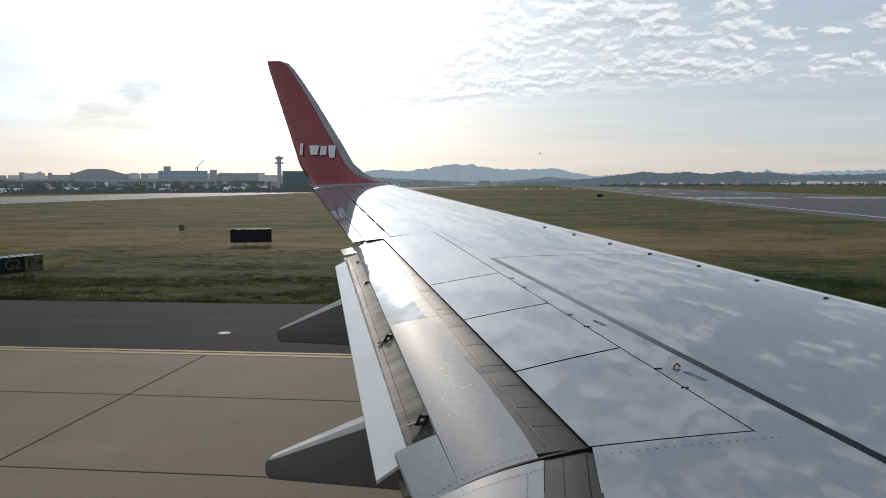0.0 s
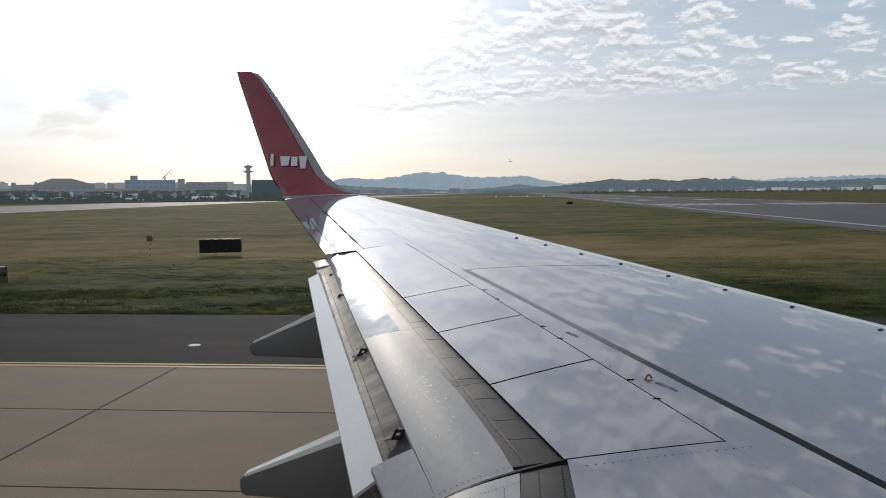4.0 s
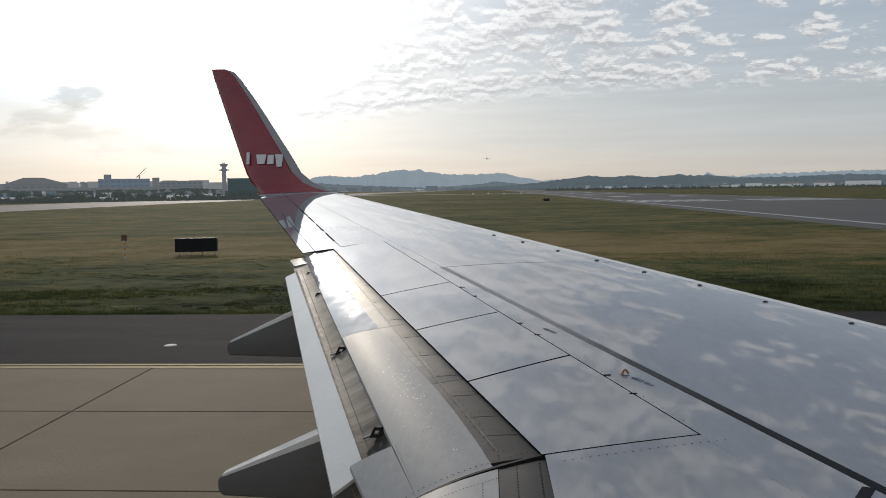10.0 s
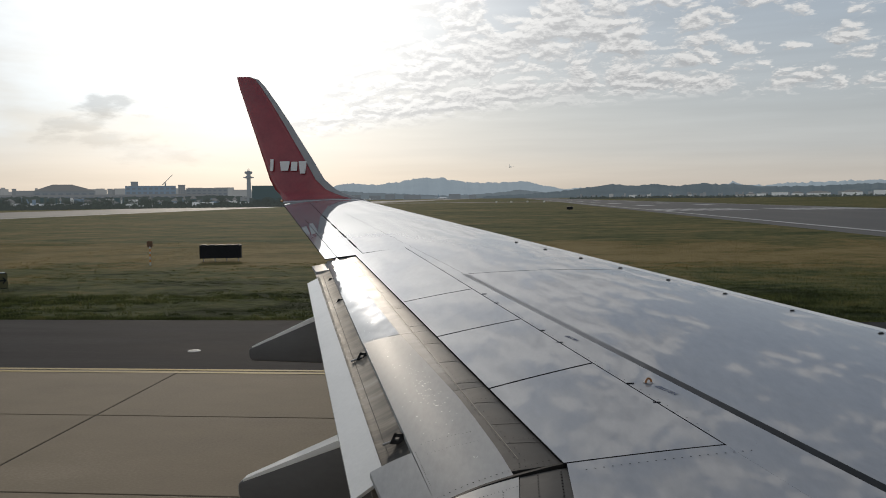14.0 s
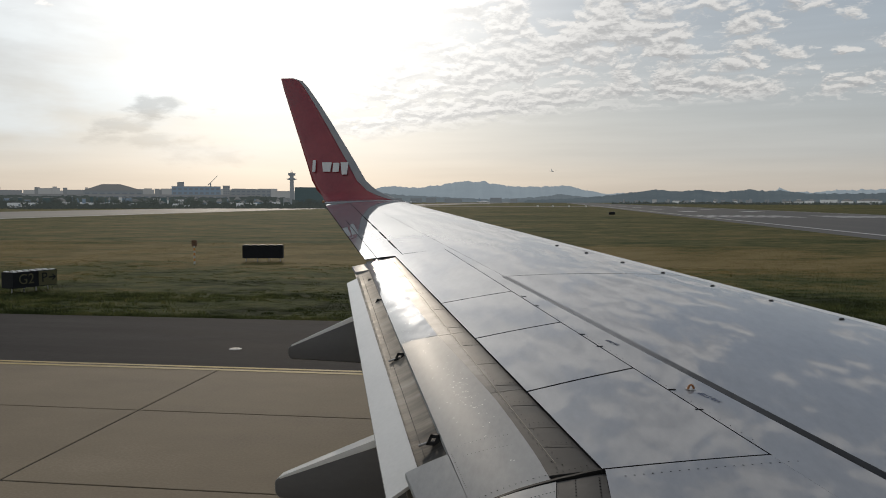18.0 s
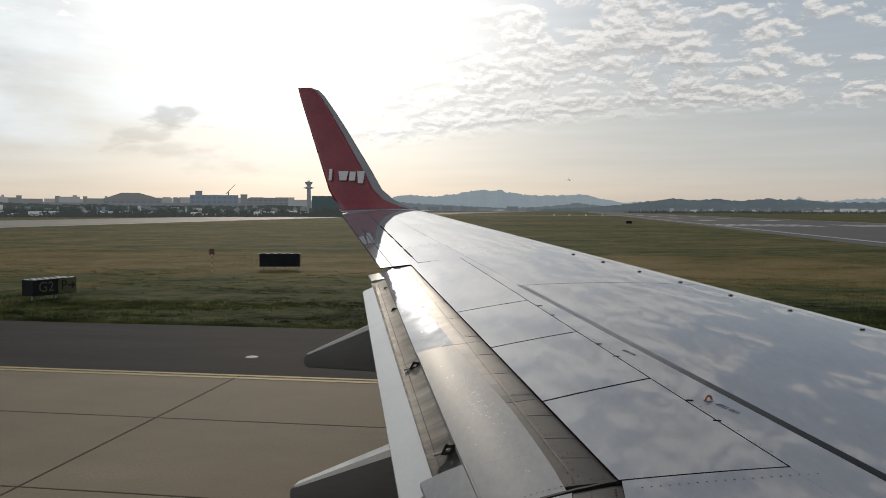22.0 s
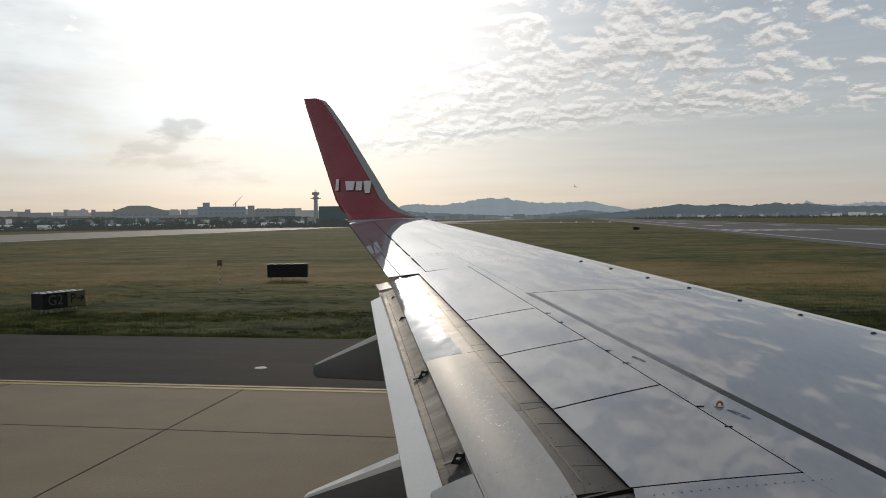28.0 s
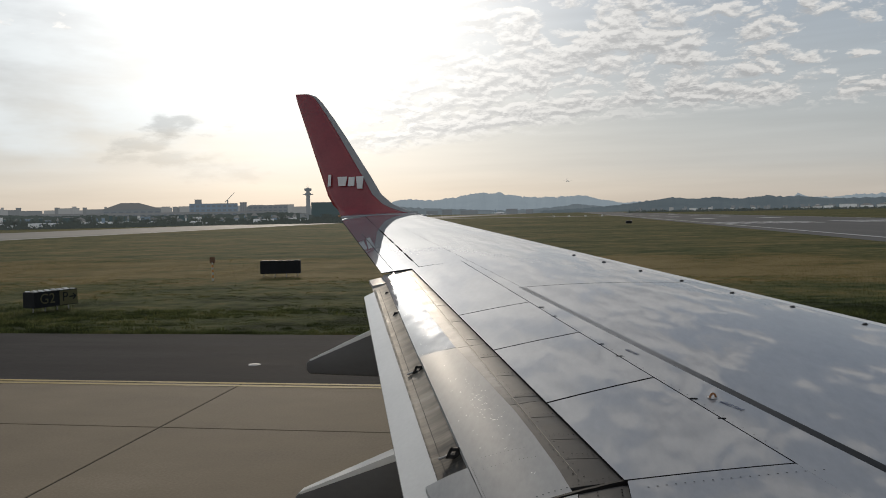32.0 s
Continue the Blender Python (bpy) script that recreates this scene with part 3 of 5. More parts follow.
strip("aft_flap", aft_top, aft_in, aft_out, 4.785, 9.22, 6, 36, WHITE_PAINT, "white aft flap panel, lowered", 0.022, 0.004, -0.42)
# inboard flap, whose rear line runs straight across
def inner_top(x, y):
    return flap_low(x, 4.0) - 0.105 * (4.0 - y) - 0.004


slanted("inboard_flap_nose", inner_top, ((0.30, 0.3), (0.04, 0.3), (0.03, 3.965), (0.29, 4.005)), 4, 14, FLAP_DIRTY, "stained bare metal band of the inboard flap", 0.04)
slanted("inboard_flap", inner_top, ((0.036, 0.3), (-0.72, 0.3), (-0.72, 3.80), (0.026, 3.965)), 8, 14, FLAP_MATTE, "light grey inboard flap panel", 0.03, 0.003)
strip("end_seal", flap_low, lambda y: -0.06, lambda y: 0.90, INNER - 0.010, INNER + 0.006, 14, 1, RUBBER, "black rubber seal at the flap's end", 0.02, 0.006, -0.2)
# pale sealant line along the stained band
strip("sealant_line", flap_curved, lambda y: 0.058 + 0.021 * (9.9 - y), lambda y: 0.0612 + 0.021 * (9.9 - y), 4.15, 9.75, 1, 40, SLOT_DARK, "pale sealant line", 0.003, 0.002)


# joints across the stained band
for y in (4.30, 4.56, 4.90, 5.26, 5.70, 6.15, 6.65, 7.25, 7.9, 8.6):
    strip("skin_joint", flap_curved, lambda q: -0.02, lambda q: 0.052 + 0.021 * (9.9 - q), y, y + 0.0028, 6, 1, FINE_JOINT, "fine dark joint across the stained band", 0.001, 0.0012, 0.25)


# flap support brackets in the slot
for y in (9.05, 8.1, 6.35, 4.78):
    o = slot_in(y)
    bm = bmesh.new()
    x = rear_x(y) - o
    z = flap_top(x, y)
    w, h = (0.062, 0.06) if y < 7 else (0.05, 0.045)
    b = 0.019
    # an open frame that leans back, seen through from the front
    for x0, x1, z0, z1 in ((-w, -w + b, -h, 0.0), (-b, 0.012, -h, 0.0), (-w, 0.012, -b, 0.0), (-w, 0.012, -h, -h + b)):
        box(bm, x0, x1, -0.012, 0.012, z0, z1, 0.003)
    for v in bm.verts:
        v.co.x += 0.45 * v.co.z
        v.co.y += 0.35 * v.co.z
    bmesh.ops.translate(bm, vec=(x + 0.012, y, z - 0.002), verts=bm.verts)
    bracket = part("flap_bracket", bm, RUBBER, liner, "black bracket in the flap slot")
    bm = bmesh.new()
    tube(bm, (x - 0.03, y, z - 0.04), (x - 0.12, y - 0.02, z - 0.07), 0.008)
    part("flap_rod", bm, BARE_METAL, bracket)

# fairings of the flap tracks
def narrow(bm, tip, yc):
    """Draws a fairing in towards its rear tip."""
    for v in bm.verts:
        f = min(max((v.co.x - tip) / 1.3, 0.0), 1.0)
        v.co.y = yc + (v.co.y - yc) * (0.28 + 0.72 * f ** 0.8)


for yc, tip, z_low, z_tip, x_up, z_up, half in ((8.35, -2.80, 2.22, 2.36, -2.0, 2.725, 0.11), (5.42, -1.92, 1.83, 1.97, -1.15, 2.295, 0.14)):
    pts = [(tip + 0.03, z_low), (tip, z_low + 0.035), (tip, z_tip - 0.02), (tip + 0.03, z_tip), (x_up, z_up), (x_up + 0.6, z_up + 0.12), (x_up + 1.5, z_up + 0.1),
           (x_up + 1.7, z_up - 0.1), (x_up + 1.3, z_low + 0.02), (x_up + 0.3, z_low - 0.02)]
    bm = extrude_outline(pts, yc - half, yc + half, 0.022)
    narrow(bm, tip, yc)
    for f in bm.faces:
        f.smooth = True
    ob = part("flap_track_fairing", bm, FAIRING_PAINT, liner, "grey canoe fairing under the flap")
    # white strip added along the top, in place of the light it catches
    bm = extrude_outline([(tip + 0.04, z_tip - 0.004), (tip + 0.035, z_tip + 0.012), (x_up, z_up + 0.012), (x_up + 0.4, z_up + 0.09), (x_up + 0.4, z_up + 0.03), (x_up, z_up - 0.045)], yc - half - 0.002, yc + half + 0.002, 0.004)
    narrow(bm, tip, yc)
    part("lit_fairing_top", bm, BRIGHT_WHITE, ob, "upper face painted white for the light on it")


# ---- winglet ----
# height, front x, rear x, y
SECTIONS = ((3.864, -2.72, -4.47, 15.6), (3.902, -2.88, -4.51, 15.73), (3.965, -3.09, -4.56, 15.83), (4.04, -3.3, -4.625, 15.905), (4.12, -3.49, -4.72, 15.945), (4.32, -3.73, -4.84, 16.0),
            (4.7, -3.965, -4.98, 16.08), (5.07, -4.21, -5.12, 16.16), (5.5, -4.495, -5.285, 16.26), (5.9, -4.775, -5.44, 16.355), (6.25, -5.04, -5.575, 16.44), (6.385, -5.17, -5.615, 16.465), (6.45, -5.36, -5.635, 16.48))


def winglet_ring(sec, lo, hi, n=10):
    """The part of a section between two shares of its chord: the inner face from front to back, then the outer."""
    z, xf, xr, y = sec
    c = xf - xr
    lean = 0.10 if z < 3.95 else (0.5 if z < 4.0 else 0.97)
    pts = []
    for side in (-1, 1):
        ks = range(n + 1) if side < 0 else range(n, -1, -1)
        for k in ks:
            u = lo + (hi - lo) * k / n
            tk = 0.05 * c * 5 * (0.2969 * math.sqrt(max(u, 0)) - 0.126 * u - 0.3516 * u * u + 0.2843 * u ** 3 - 0.1015 * u ** 4) + 0.003
            pts.append((xf - c * u, y + side * tk * lean, z - side * tk * (1 - lean)))
    return pts


def winglet_skin(lo, hi, first, last):
    bm = bmesh.new()
    rings = [[bm.verts.new(p) for p in winglet_ring(s, lo, hi)] for s in SECTIONS[first:last]]
    n = len(rings[0])
    for a, b in zip(rings, rings[1:]):
        for k in range(n):
            bm.faces.new((a[k], a[(k + 1) % n], b[(k + 1) % n], b[k])).smooth = True
    bm.faces.new(rings[0])
    bm.faces.new(rings[-1])
    bmesh.ops.recalc_face_normals(bm, faces=bm.faces)
    return bm


winglet = part("winglet", winglet_skin(0.16, 1.0, 1, 13), RED_PAINT, liner, "red winglet turned up at the wing's end")
part("winglet_edge", winglet_skin(0.0, 0.16, 1, 13), BARE_METAL, winglet, "grey bare leading edge")
part("winglet_root", winglet_skin(0.0, 1.0, 0, 2), WING_PAINT, winglet, "grey blended root")


def winglet_face(x, z):
    return 15.9 + 0.24 * (z - 4.0) - 0.052


# plain white shapes of the company mark: x at the foot, x at the head, height from and to
for f0, f1, h0, h1, z0, z1 in ((-4.83, -4.765, -4.83, -4.765, 4.50, 4.735),
                               (-4.605, -4.46, -4.635, -4.43, 4.50, 4.69), (-4.41, -4.28, -4.40, -4.275, 4.495, 4.68), (-4.215, -4.11, -4.25, -4.09, 4.44, 4.69)):
    bm = bmesh.new()
    ring = [(f0, z0), (f1, z0), (h1, z1), (h0, z1)]
    near = [bm.verts.new((x, winglet_face(0, z) - 0.004, z)) for x, z in ring]
    back = [bm.verts.new((x, winglet_face(0, z) + 0.012, z)) for x, z in ring]
    bm.faces.new(near)
    bm.faces.new(back[::-1])
    for i in range(4):
        bm.faces.new((near[i], back[i], back[(i + 1) % 4], near[(i + 1) % 4]))
    bmesh.ops.recalc_face_normals(bm, faces=bm.faces)
    bmesh.ops.bevel(bm, geom=bm.edges[:], offset=0.004, segments=1, affect="EDGES")
    part("logo_bar", bm, LETTER_WHITE, winglet, "white bar of the company mark")
bm = boxed(-4.56, -4.50, 15.72, 15.80, 3.875, 3.92, bevel=0.015)
part("navigation_light", bm, ORANGE, liner, "small red navigation light at the wing's tip")

# ---- small fittings on the wing ----
for x, y in ((0.05, 10.46), (0.40, 9.93), (0.78, 9.34), (1.15, 8.76), (1.54, 8.15), (1.94, 7.56), (2.33, 6.93), (2.75, 6.25), (3.2, 5.5)):
    z = wing_top(x, y)
    bm = bmesh.new()
    box(bm, -0.019, 0.019, -0.004, 0.004, 0, 0.011, 0.002)
    box(bm, -0.023, 0.023, -0.011, 0.011, 0, 0.003, 0.001)
    bmesh.ops.transform(bm, matrix=pose(x, y, z, 0, 0, 20), verts=bm.verts)
    part("vortex_generator", bm, FINE_JOINT, liner, "small dark vortex generator fin")
# mooring ring
bm = bmesh.new()
for k in range(16):
    a0, a1 = math.pi * k / 16, math.pi * (k + 1) / 16
    tube(bm, (0.02 * math.cos(a0), 0, 0.026 * math.sin(a0)), (0.02 * math.cos(a1), 0, 0.026 * math.sin(a1)), 0.007, 0.007, 8)
bmesh.ops.transform(bm, matrix=pose(0.84, 5.04, wing_top(0.84, 5.04), 0, 0, 25), verts=bm.verts)
part("tie_down_ring", bm, ORANGE, liner, "small orange tie-down ring")
bm = bmesh.new()
bmesh.ops.create_circle(bm, cap_ends=True, segments=20, radius=0.032, matrix=pose(0.84, 5.04, wing_top(0.84, 5.04) + 0.003, 6, 2.5))
part("ring_plate", bm, FLAP_PAINT, liner)
# latches on the spoilers' front line
for x, y in ((0.751, 5.037), (0.857, 4.714), (0.366, 5.935), (0.25, 6.25), (-0.12, 7.15), (-0.24, 7.5)):
    bm = boxed(x - 0.045, x + 0.0, y - 0.007, y + 0.007, wing_top(x, y) - 0.01, wing_top(x, y) + 0.003, bevel=0.002)
    part("latch", bm, SEAM, liner, "dark latch")


def lettering(body, size, m, mat, parent, name, label=""):
    cu = bpy.data.curves.new(name, "FONT")
    cu.body, cu.size, cu.align_x, cu.align_y, cu.extrude = body, size, "CENTER", "CENTER", 0.0008
    tmp = bpy.data.objects.new(name, cu)
    me = bpy.data.meshes.new_from_object(tmp)
    bpy.data.objects.remove(tmp)
    me.materials.append(mat)
    ob = new(name, me)
    ob.parent = parent
    ob.matrix_world = m
    return tagged(ob, label)


lettering("NO STEP", 0.046, pose(0.925, 4.90, wing_top(0.925, 4.90) + 0.002, 6, -2) @ pose(0, 0, 0, 0, 0, 120), STENCIL, liner, "stencil_text", "dark stencilled words NO STEP")
lettering("NO STEP", 0.04, pose(0.44, 6.02, wing_top(0.44, 6.02) + 0.002, 6, -2) @ pose(0, 0, 0, 0, 0, 118), STENCIL, liner, "stencil_text", "dark stencilled words NO STEP")

# rivets: rows on the dirty band, on the flap and behind the last spoiler
verts, faces = [], []


def rivet(x, y, f, r=0.0045, lift=0.004):
    b = len(verts)
    z = f(x, y) + lift
    for k in range(6):
        verts.append((x + r * math.cos(k * 1.047), y + r * math.sin(k * 1.047), z))
    verts.append((x, y, z + 0.0015))
    for k in range(6):
        faces.append((b + k, b + (k + 1) % 6, b + 6))


y = 4.1
while y < 9.7:
    o = 0.060 + 0.021 * (9.9 - y)
    rivet(rear_x(y) - o - 0.012, y, flap_curved, 0.0052 if y < 6 else 0.004, 0.002)
    if y < 5.6:
        rivet(rear_x(y) - o + 0.016, y + 0.03, flap_curved, 0.0048, 0.002)
    y += 0.074
for y in (4.35, 4.62, 4.95, 5.3, 5.75, 6.2, 6.7, 7.3):
    for k in range(5):
        o = 0.02 + 0.11 * k / 4
        rivet(rear_x(y) - o, y + 0.01 * k, flap_curved)
for k in range(26):
    o = 0.05 + 0.032 * k
    rivet(rear_x(4.09 - 0.2 * o) - o, 4.09 - 0.2 * o, flap_low, 0.005, 0.005)
    rivet(rear_x(3.97 - 0.2 * o) - o, 3.97 - 0.2 * o, flap_top, 0.005, -0.006)
for k in range(20):
    u = k / 19
    rivet(rear_x(3.95) + 0.08 + (hinge_x(4.05) - rear_x(3.95)) * u, 3.95 + 0.11 * u - 0.015, wing_top, 0.005, 0.001)
    rivet(rear_x(4.1 + 0.02 * k) - slot_in(4.1 + 0.02 * k) + 0.02, 4.1 + 0.02 * k, flap_low, 0.0026, 0.0042)
for y in (4.42, 4.55):
    for k in range(14):
        o = 0.3 + 0.022 * k
        rivet(rear_x(y) - o, y, flap_low, 0.0026, 0.0042)
for k in range(60):
    rivet(hinge_x(4.3 + 0.09 * k) + 0.03, 4.3 + 0.09 * k, wing_top, 0.004, 0.001)
for k in range(34):
    rivet(0.235, 2.9 + 0.032 * k, inner_top, 0.0055, 0.002)
    rivet(0.12, 2.9 + 0.032 * k, inner_top, 0.0045, 0.002)
    rivet(-0.05, 2.9 + 0.028 * k, inner_top, 0.004, 0.005)
    rivet(0.035 - 0.018 * k, 3.86 - 0.004 * k, inner_top, 0.004, 0.005)
me = bpy.data.meshes.new("rivets")
me.from_pydata(verts, [], faces)
me.materials.append(SEAM)
ob = new("rivets", me)
ob.parent = liner
tagged(ob, "rows of small dark rivets", kind="stuff")

# bright chips and scratches in the flap's paint
rc = random.Random(21)
cv, cf = [], []
for k in range(110):
    if k < 70:
        y, o = rc.gauss(5.35, 0.28), rc.gauss(0.37, 0.05)
    else:
        y, o = rc.uniform(4.2, 8.6), rc.uniform(0.28, 0.56)
    x = rear_x(y) - o
    a0, ln, wd = rc.uniform(0, 3.14), rc.uniform(0.003, 0.010), rc.uniform(0.0015, 0.0035)
    b0 = len(cv)
    for du, dv in ((-1, -0.4), (0.2, -1), (1, 0.3), (-0.3, 1)):
        px, py = du * ln, dv * wd
        vx, vy = x + px * math.cos(a0) - py * math.sin(a0), y + px * math.sin(a0) + py * math.cos(a0)
        cv.append((vx, vy, (flap_low(vx, vy) if y < 6.5 else flap_curved(vx, vy)) + 0.0042))
    cf.append((b0, b0 + 1, b0 + 2, b0 + 3))
me = bpy.data.meshes.new("chipped_paint")
me.from_pydata(cv, [], cf)
me.materials.append(CHIP)
ob = new("chipped_paint", me)
ob.parent = liner
tagged(ob, "small bright chips in the flap's paint", kind="stuff")

# ---- the cabin's wall, with the window in front of the camera ----
bm = bmesh.new()
WX, WZ = 0.22, 0.27


def skin_y(z, out):
    return 0.105 + out - 0.09 * (z - 3.9) ** 2


xs = [-9, -6, -3, -1, -WX, 0, WX, 1, 3, 6, 9]
zs = [0.7, 1.3, 2.0, 2.6, 3.2, 3.9 - WZ, 3.9, 3.9 + WZ, 4.4, 4.9, 5.3]
for out in (0.0, 0.02):
    g = [[bm.verts.new((x, skin_y(z, out), z)) for x in xs] for z in zs]
    for j in range(len(zs) - 1):
        for i in range(len(xs) - 1):
            if -WX <= (xs[i] + xs[i + 1]) / 2 <= WX and abs((zs[j] + zs[j + 1]) / 2 - 3.9) < WZ:
                continue
            bm.faces.new((g[j][i], g[j][i + 1], g[j + 1][i + 1], g[j + 1][i]))
part("fuselage_wall", bm, CABIN, liner, "white fuselage wall with a window opening")

# the rest of the round hull behind the camera, closed at both ends
bm = bmesh.new()
arc = [(-0.08, 5.30), (-0.55, 5.58), (-1.15, 5.74), (-1.8, 5.78), (-2.5, 5.66), (-3.1, 5.30), (-3.55, 4.7), (-3.72, 3.9), (-3.6, 3.0), (-3.2, 2.0), (-2.6, 1.25), (-1.8, 0.85), (-0.83, 0.70)]
hull = [[bm.verts.new((x, y, z)) for y, z in arc] for x in (-9, -6, -3, 0, 3, 6, 9)]
for a, b in zip(hull, hull[1:]):
    for k in range(len(arc) - 1):
        bm.faces.new((a[k], a[k + 1], b[k + 1], b[k])).smooth = True
for ring in (hull[0], hull[-1]):
    x = ring[0].co.x
    side = [bm.verts.new((x, skin_y(z, 0.0), z)) for z in zs[1:-1]]
    bm.faces.new(ring + side)
part("fuselage_shell", bm, WHITE_PAINT, liner, "white round hull of the airliner")

# the main wheels that carry the wing
bm = bmesh.new()
tube(bm, (2.6, 1.25, 0.5), (2.6, 1.35, 2.1), 0.12, 0.14, 14)
part("gear_leg", bm, BARE_METAL, liner, "landing gear leg")
for y in (1.0, 1.5):
    bm = bmesh.new()
    tube(bm, (2.6, y - 0.17, 0.55), (2.6, y + 0.17, 0.55), 0.55, 0.55, 32)
    bmesh.ops.bevel(bm, geom=[e for e in bm.edges if len(e.link_faces) == 2 and e.calc_face_angle(0) > 1], offset=0.07, segments=3, affect="EDGES")
    part("wheel", bm, RUBBER, liner, "black landing gear wheel")


# ---- ground, runways, taxiway ----
def grass_colour(t):
    """Colour of the field: large drifts, patches and tufts; a drier strip, and dark green towards the asphalt."""
    far = noise_tex(t, coords(t, (0.02, 0.027, 1), 2), 1.0, 5.0, 0.62)
    rows = noise_tex(t, coords(t, (0.16, 0.22, 1), 1), 1.0, 6.0, 0.68)
    tuft = noise_tex(t, coords(t, (0.8, 1.2, 1)), 1.0, 6.0, 0.72)
    f = calc(t, "ADD", calc(t, "ADD", calc(t, "MULTIPLY", far, 0.36), calc(t, "MULTIPLY", rows, 0.64)), calc(t, "SUBTRACT", calc(t, "MULTIPLY", tuft, 0.46), 0.185))
    y = node(t, "ShaderNodeSeparateXYZ", {0: coords(t)}).outputs[1]
    dry = calc(t, "MULTIPLY", smooth(t, y, 42.0, 54.0), smooth(t, y, 80.0, 62.0))
    f = calc(t, "ADD", f, calc(t, "SUBTRACT", calc(t, "MULTIPLY", dry, 0.12), calc(t, "MULTIPLY", smooth(t, y, 48.0, 27.0), 0.085)))
    return ramp(t, f, [(0.39, (0.022, 0.029, 0.012)), (0.47, (0.056, 0.066, 0.026)), (0.55, (0.091, 0.089, 0.037)), (0.63, (0.148, 0.116, 0.05)), (0.72, (0.19, 0.148, 0.07))]), tuft


def grass_material():
    m, t, p = material("autumn_grass", (0.08, 0.09, 0.03), 0.9)
    col, tuft = grass_colour(t)
    t.links.new(col, p.inputs["Base Color"])
    b = node(t, "ShaderNodeBump", {"Strength": 1.0, "Distance": 0.22, "Height": tuft})
    t.links.new(b.outputs[0], p.inputs["Normal"])
    p.inputs["Specular IOR Level"].default_value = 0.03
    return m


GRASS = grass_material()
CONCRETE = surface("taxiway_concrete", [(0.122, 0.098, 0.068), (0.164, 0.133, 0.093), (0.192, 0.156, 0.110), (0.235, 0.196, 0.143)], (0.75, 0.9), 0.3, 26, (0.8, 1.1, 1), 0, 0.15, vary=0.08, gloss=0.12)
ASPHALT = surface("shoulder_asphalt", [(0.027, 0.0260, 0.0258), (0.043, 0.0407, 0.040), (0.067, 0.063, 0.0615)], (0.75, 0.92), 0.4, 14, (0.25, 1.4, 1), 0, 0.3, gloss=0.02)
RUNWAY_GREY = surface("runway_asphalt", [(0.062, 0.060, 0.060), (0.085, 0.082, 0.080), (0.12, 0.115, 0.11)], (0.6, 0.8), 0.06, 1.2, (1.5, 0.2, 1), 0, 0.1, gloss=0.12)
RUNWAY_PALE = surface("runway_concrete", [(0.14, 0.130, 0.117), (0.18, 0.167, 0.15), (0.215, 0.20, 0.18)], (0.6, 0.8), 0.06, 1.2, (1.5, 0.2, 1), 0, 0.1, gloss=0.12)
JOINT = surface("joint_filler", [(0.016, 0.015, 0.014), (0.03, 0.028, 0.026)], (0.7, 0.9), 2, 20, gloss=0.12)
YELLOW = surface("yellow_line_paint", [(0.24, 0.19, 0.10), (0.38, 0.29, 0.13), (0.46, 0.35, 0.15)], (0.6, 0.8), 0.8, 18, (0.4, 2, 1), gloss=0.12)
BLACK_PAINT = surface("black_marking_base", [(0.012, 0.012, 0.013), (0.03, 0.03, 0.031), (0.13, 0.125, 0.12)], (0.5, 0.75), 1.4, 9, (1.6, 0.8, 1), gloss=0.12)
PALE_PAINT = surface("pale_yellow_paint", [(0.30, 0.25, 0.16), (0.50, 0.42, 0.26), (0.55, 0.47, 0.30)], (0.5, 0.75), 1.6, 12, gloss=0.12)
RUNWAY_WHITE = surface("runway_marking", [(0.22, 0.215, 0.21), (0.40, 0.395, 0.385), (0.52, 0.515, 0.50)], (0.5, 0.7), 0.5, 6, gloss=0.12)


def ground_sheet(name, x0, x1, y0, y1, z, mat, nx, ny, wave=0.0):
    bm = bmesh.new()
    g = [[bm.verts.new((x0 + (x1 - x0) * i / nx + (wave * noise.noise((i * 0.9, j * 0.9, 3.0)) if 0 < i < nx else 0),
                        y0 + (y1 - y0) * j / ny, z)) for i in range(nx + 1)] for j in range(ny + 1)]
    for j in range(ny):
        for i in range(nx):
            bm.faces.new((g[j][i], g[j][i + 1], g[j + 1][i + 1], g[j + 1][i]))
    me = finish(bm, name)
    me.materials.append(mat)
    return new(name, me)


tagged(ground_sheet("ground", -4800, 4800, -4800, 4800, -0.03, GRASS, 24, 24), "flat airfield of green and tan autumn grass", "ground", kind="structure")
# taxiway: a bed, slabs with open joints, shoulder and edge lines
taxiway = tagged(ground_sheet("taxiway", -320, 34.9, -20, 18.0, -0.012, JOINT, 12, 4), "brown-grey concrete taxiway of large slabs", "taxiway", kind="structure")
shoulder = tagged(ground_sheet("taxiway_shoulder", -320, 35.0, 18.0, 25.7, 0.0, ASPHALT, 60, 6), "dark asphalt shoulder beside the taxiway", "shoulder", kind="structure")
for x0, x1 in ((-320, 34.9),):
    for y0, y1, nm in ((17.70, 17.85, "edge_line"), (17.98, 18.13, "edge_line")):
        ob = ground_sheet(nm, x0, x1, y0, y1, 0.008, YELLOW, 80, 1)
        tagged(ob, "worn yellow taxiway edge line", "road marking", kind="structure")
slab_mesh = {}


def slab_mesh_of(w, d):
    key = (round(w, 3), round(d, 3))
    if key not in slab_mesh:
        bm = boxed(0, w, 0, d, -0.10, 0.0, bevel=0.012)
        me = finish(bm, "slab")
        me.materials.append(CONCRETE)
        slab_mesh[key] = me
    return slab_mesh[key]


rows_y = [18.0 - 3.88 * k for k in range(9)]
for i in range(-10, 6):
    for k in range(8):
        x0, y1, y0 = -7.65 + 6.0 * i, rows_y[k], rows_y[k + 1]
        ob = new("slab", slab_mesh_of(5.965, y1 - y0 - 0.035))
        ob.location = (x0 + 0.017, y0 + 0.017, 0.0)
        ob.parent = taxiway
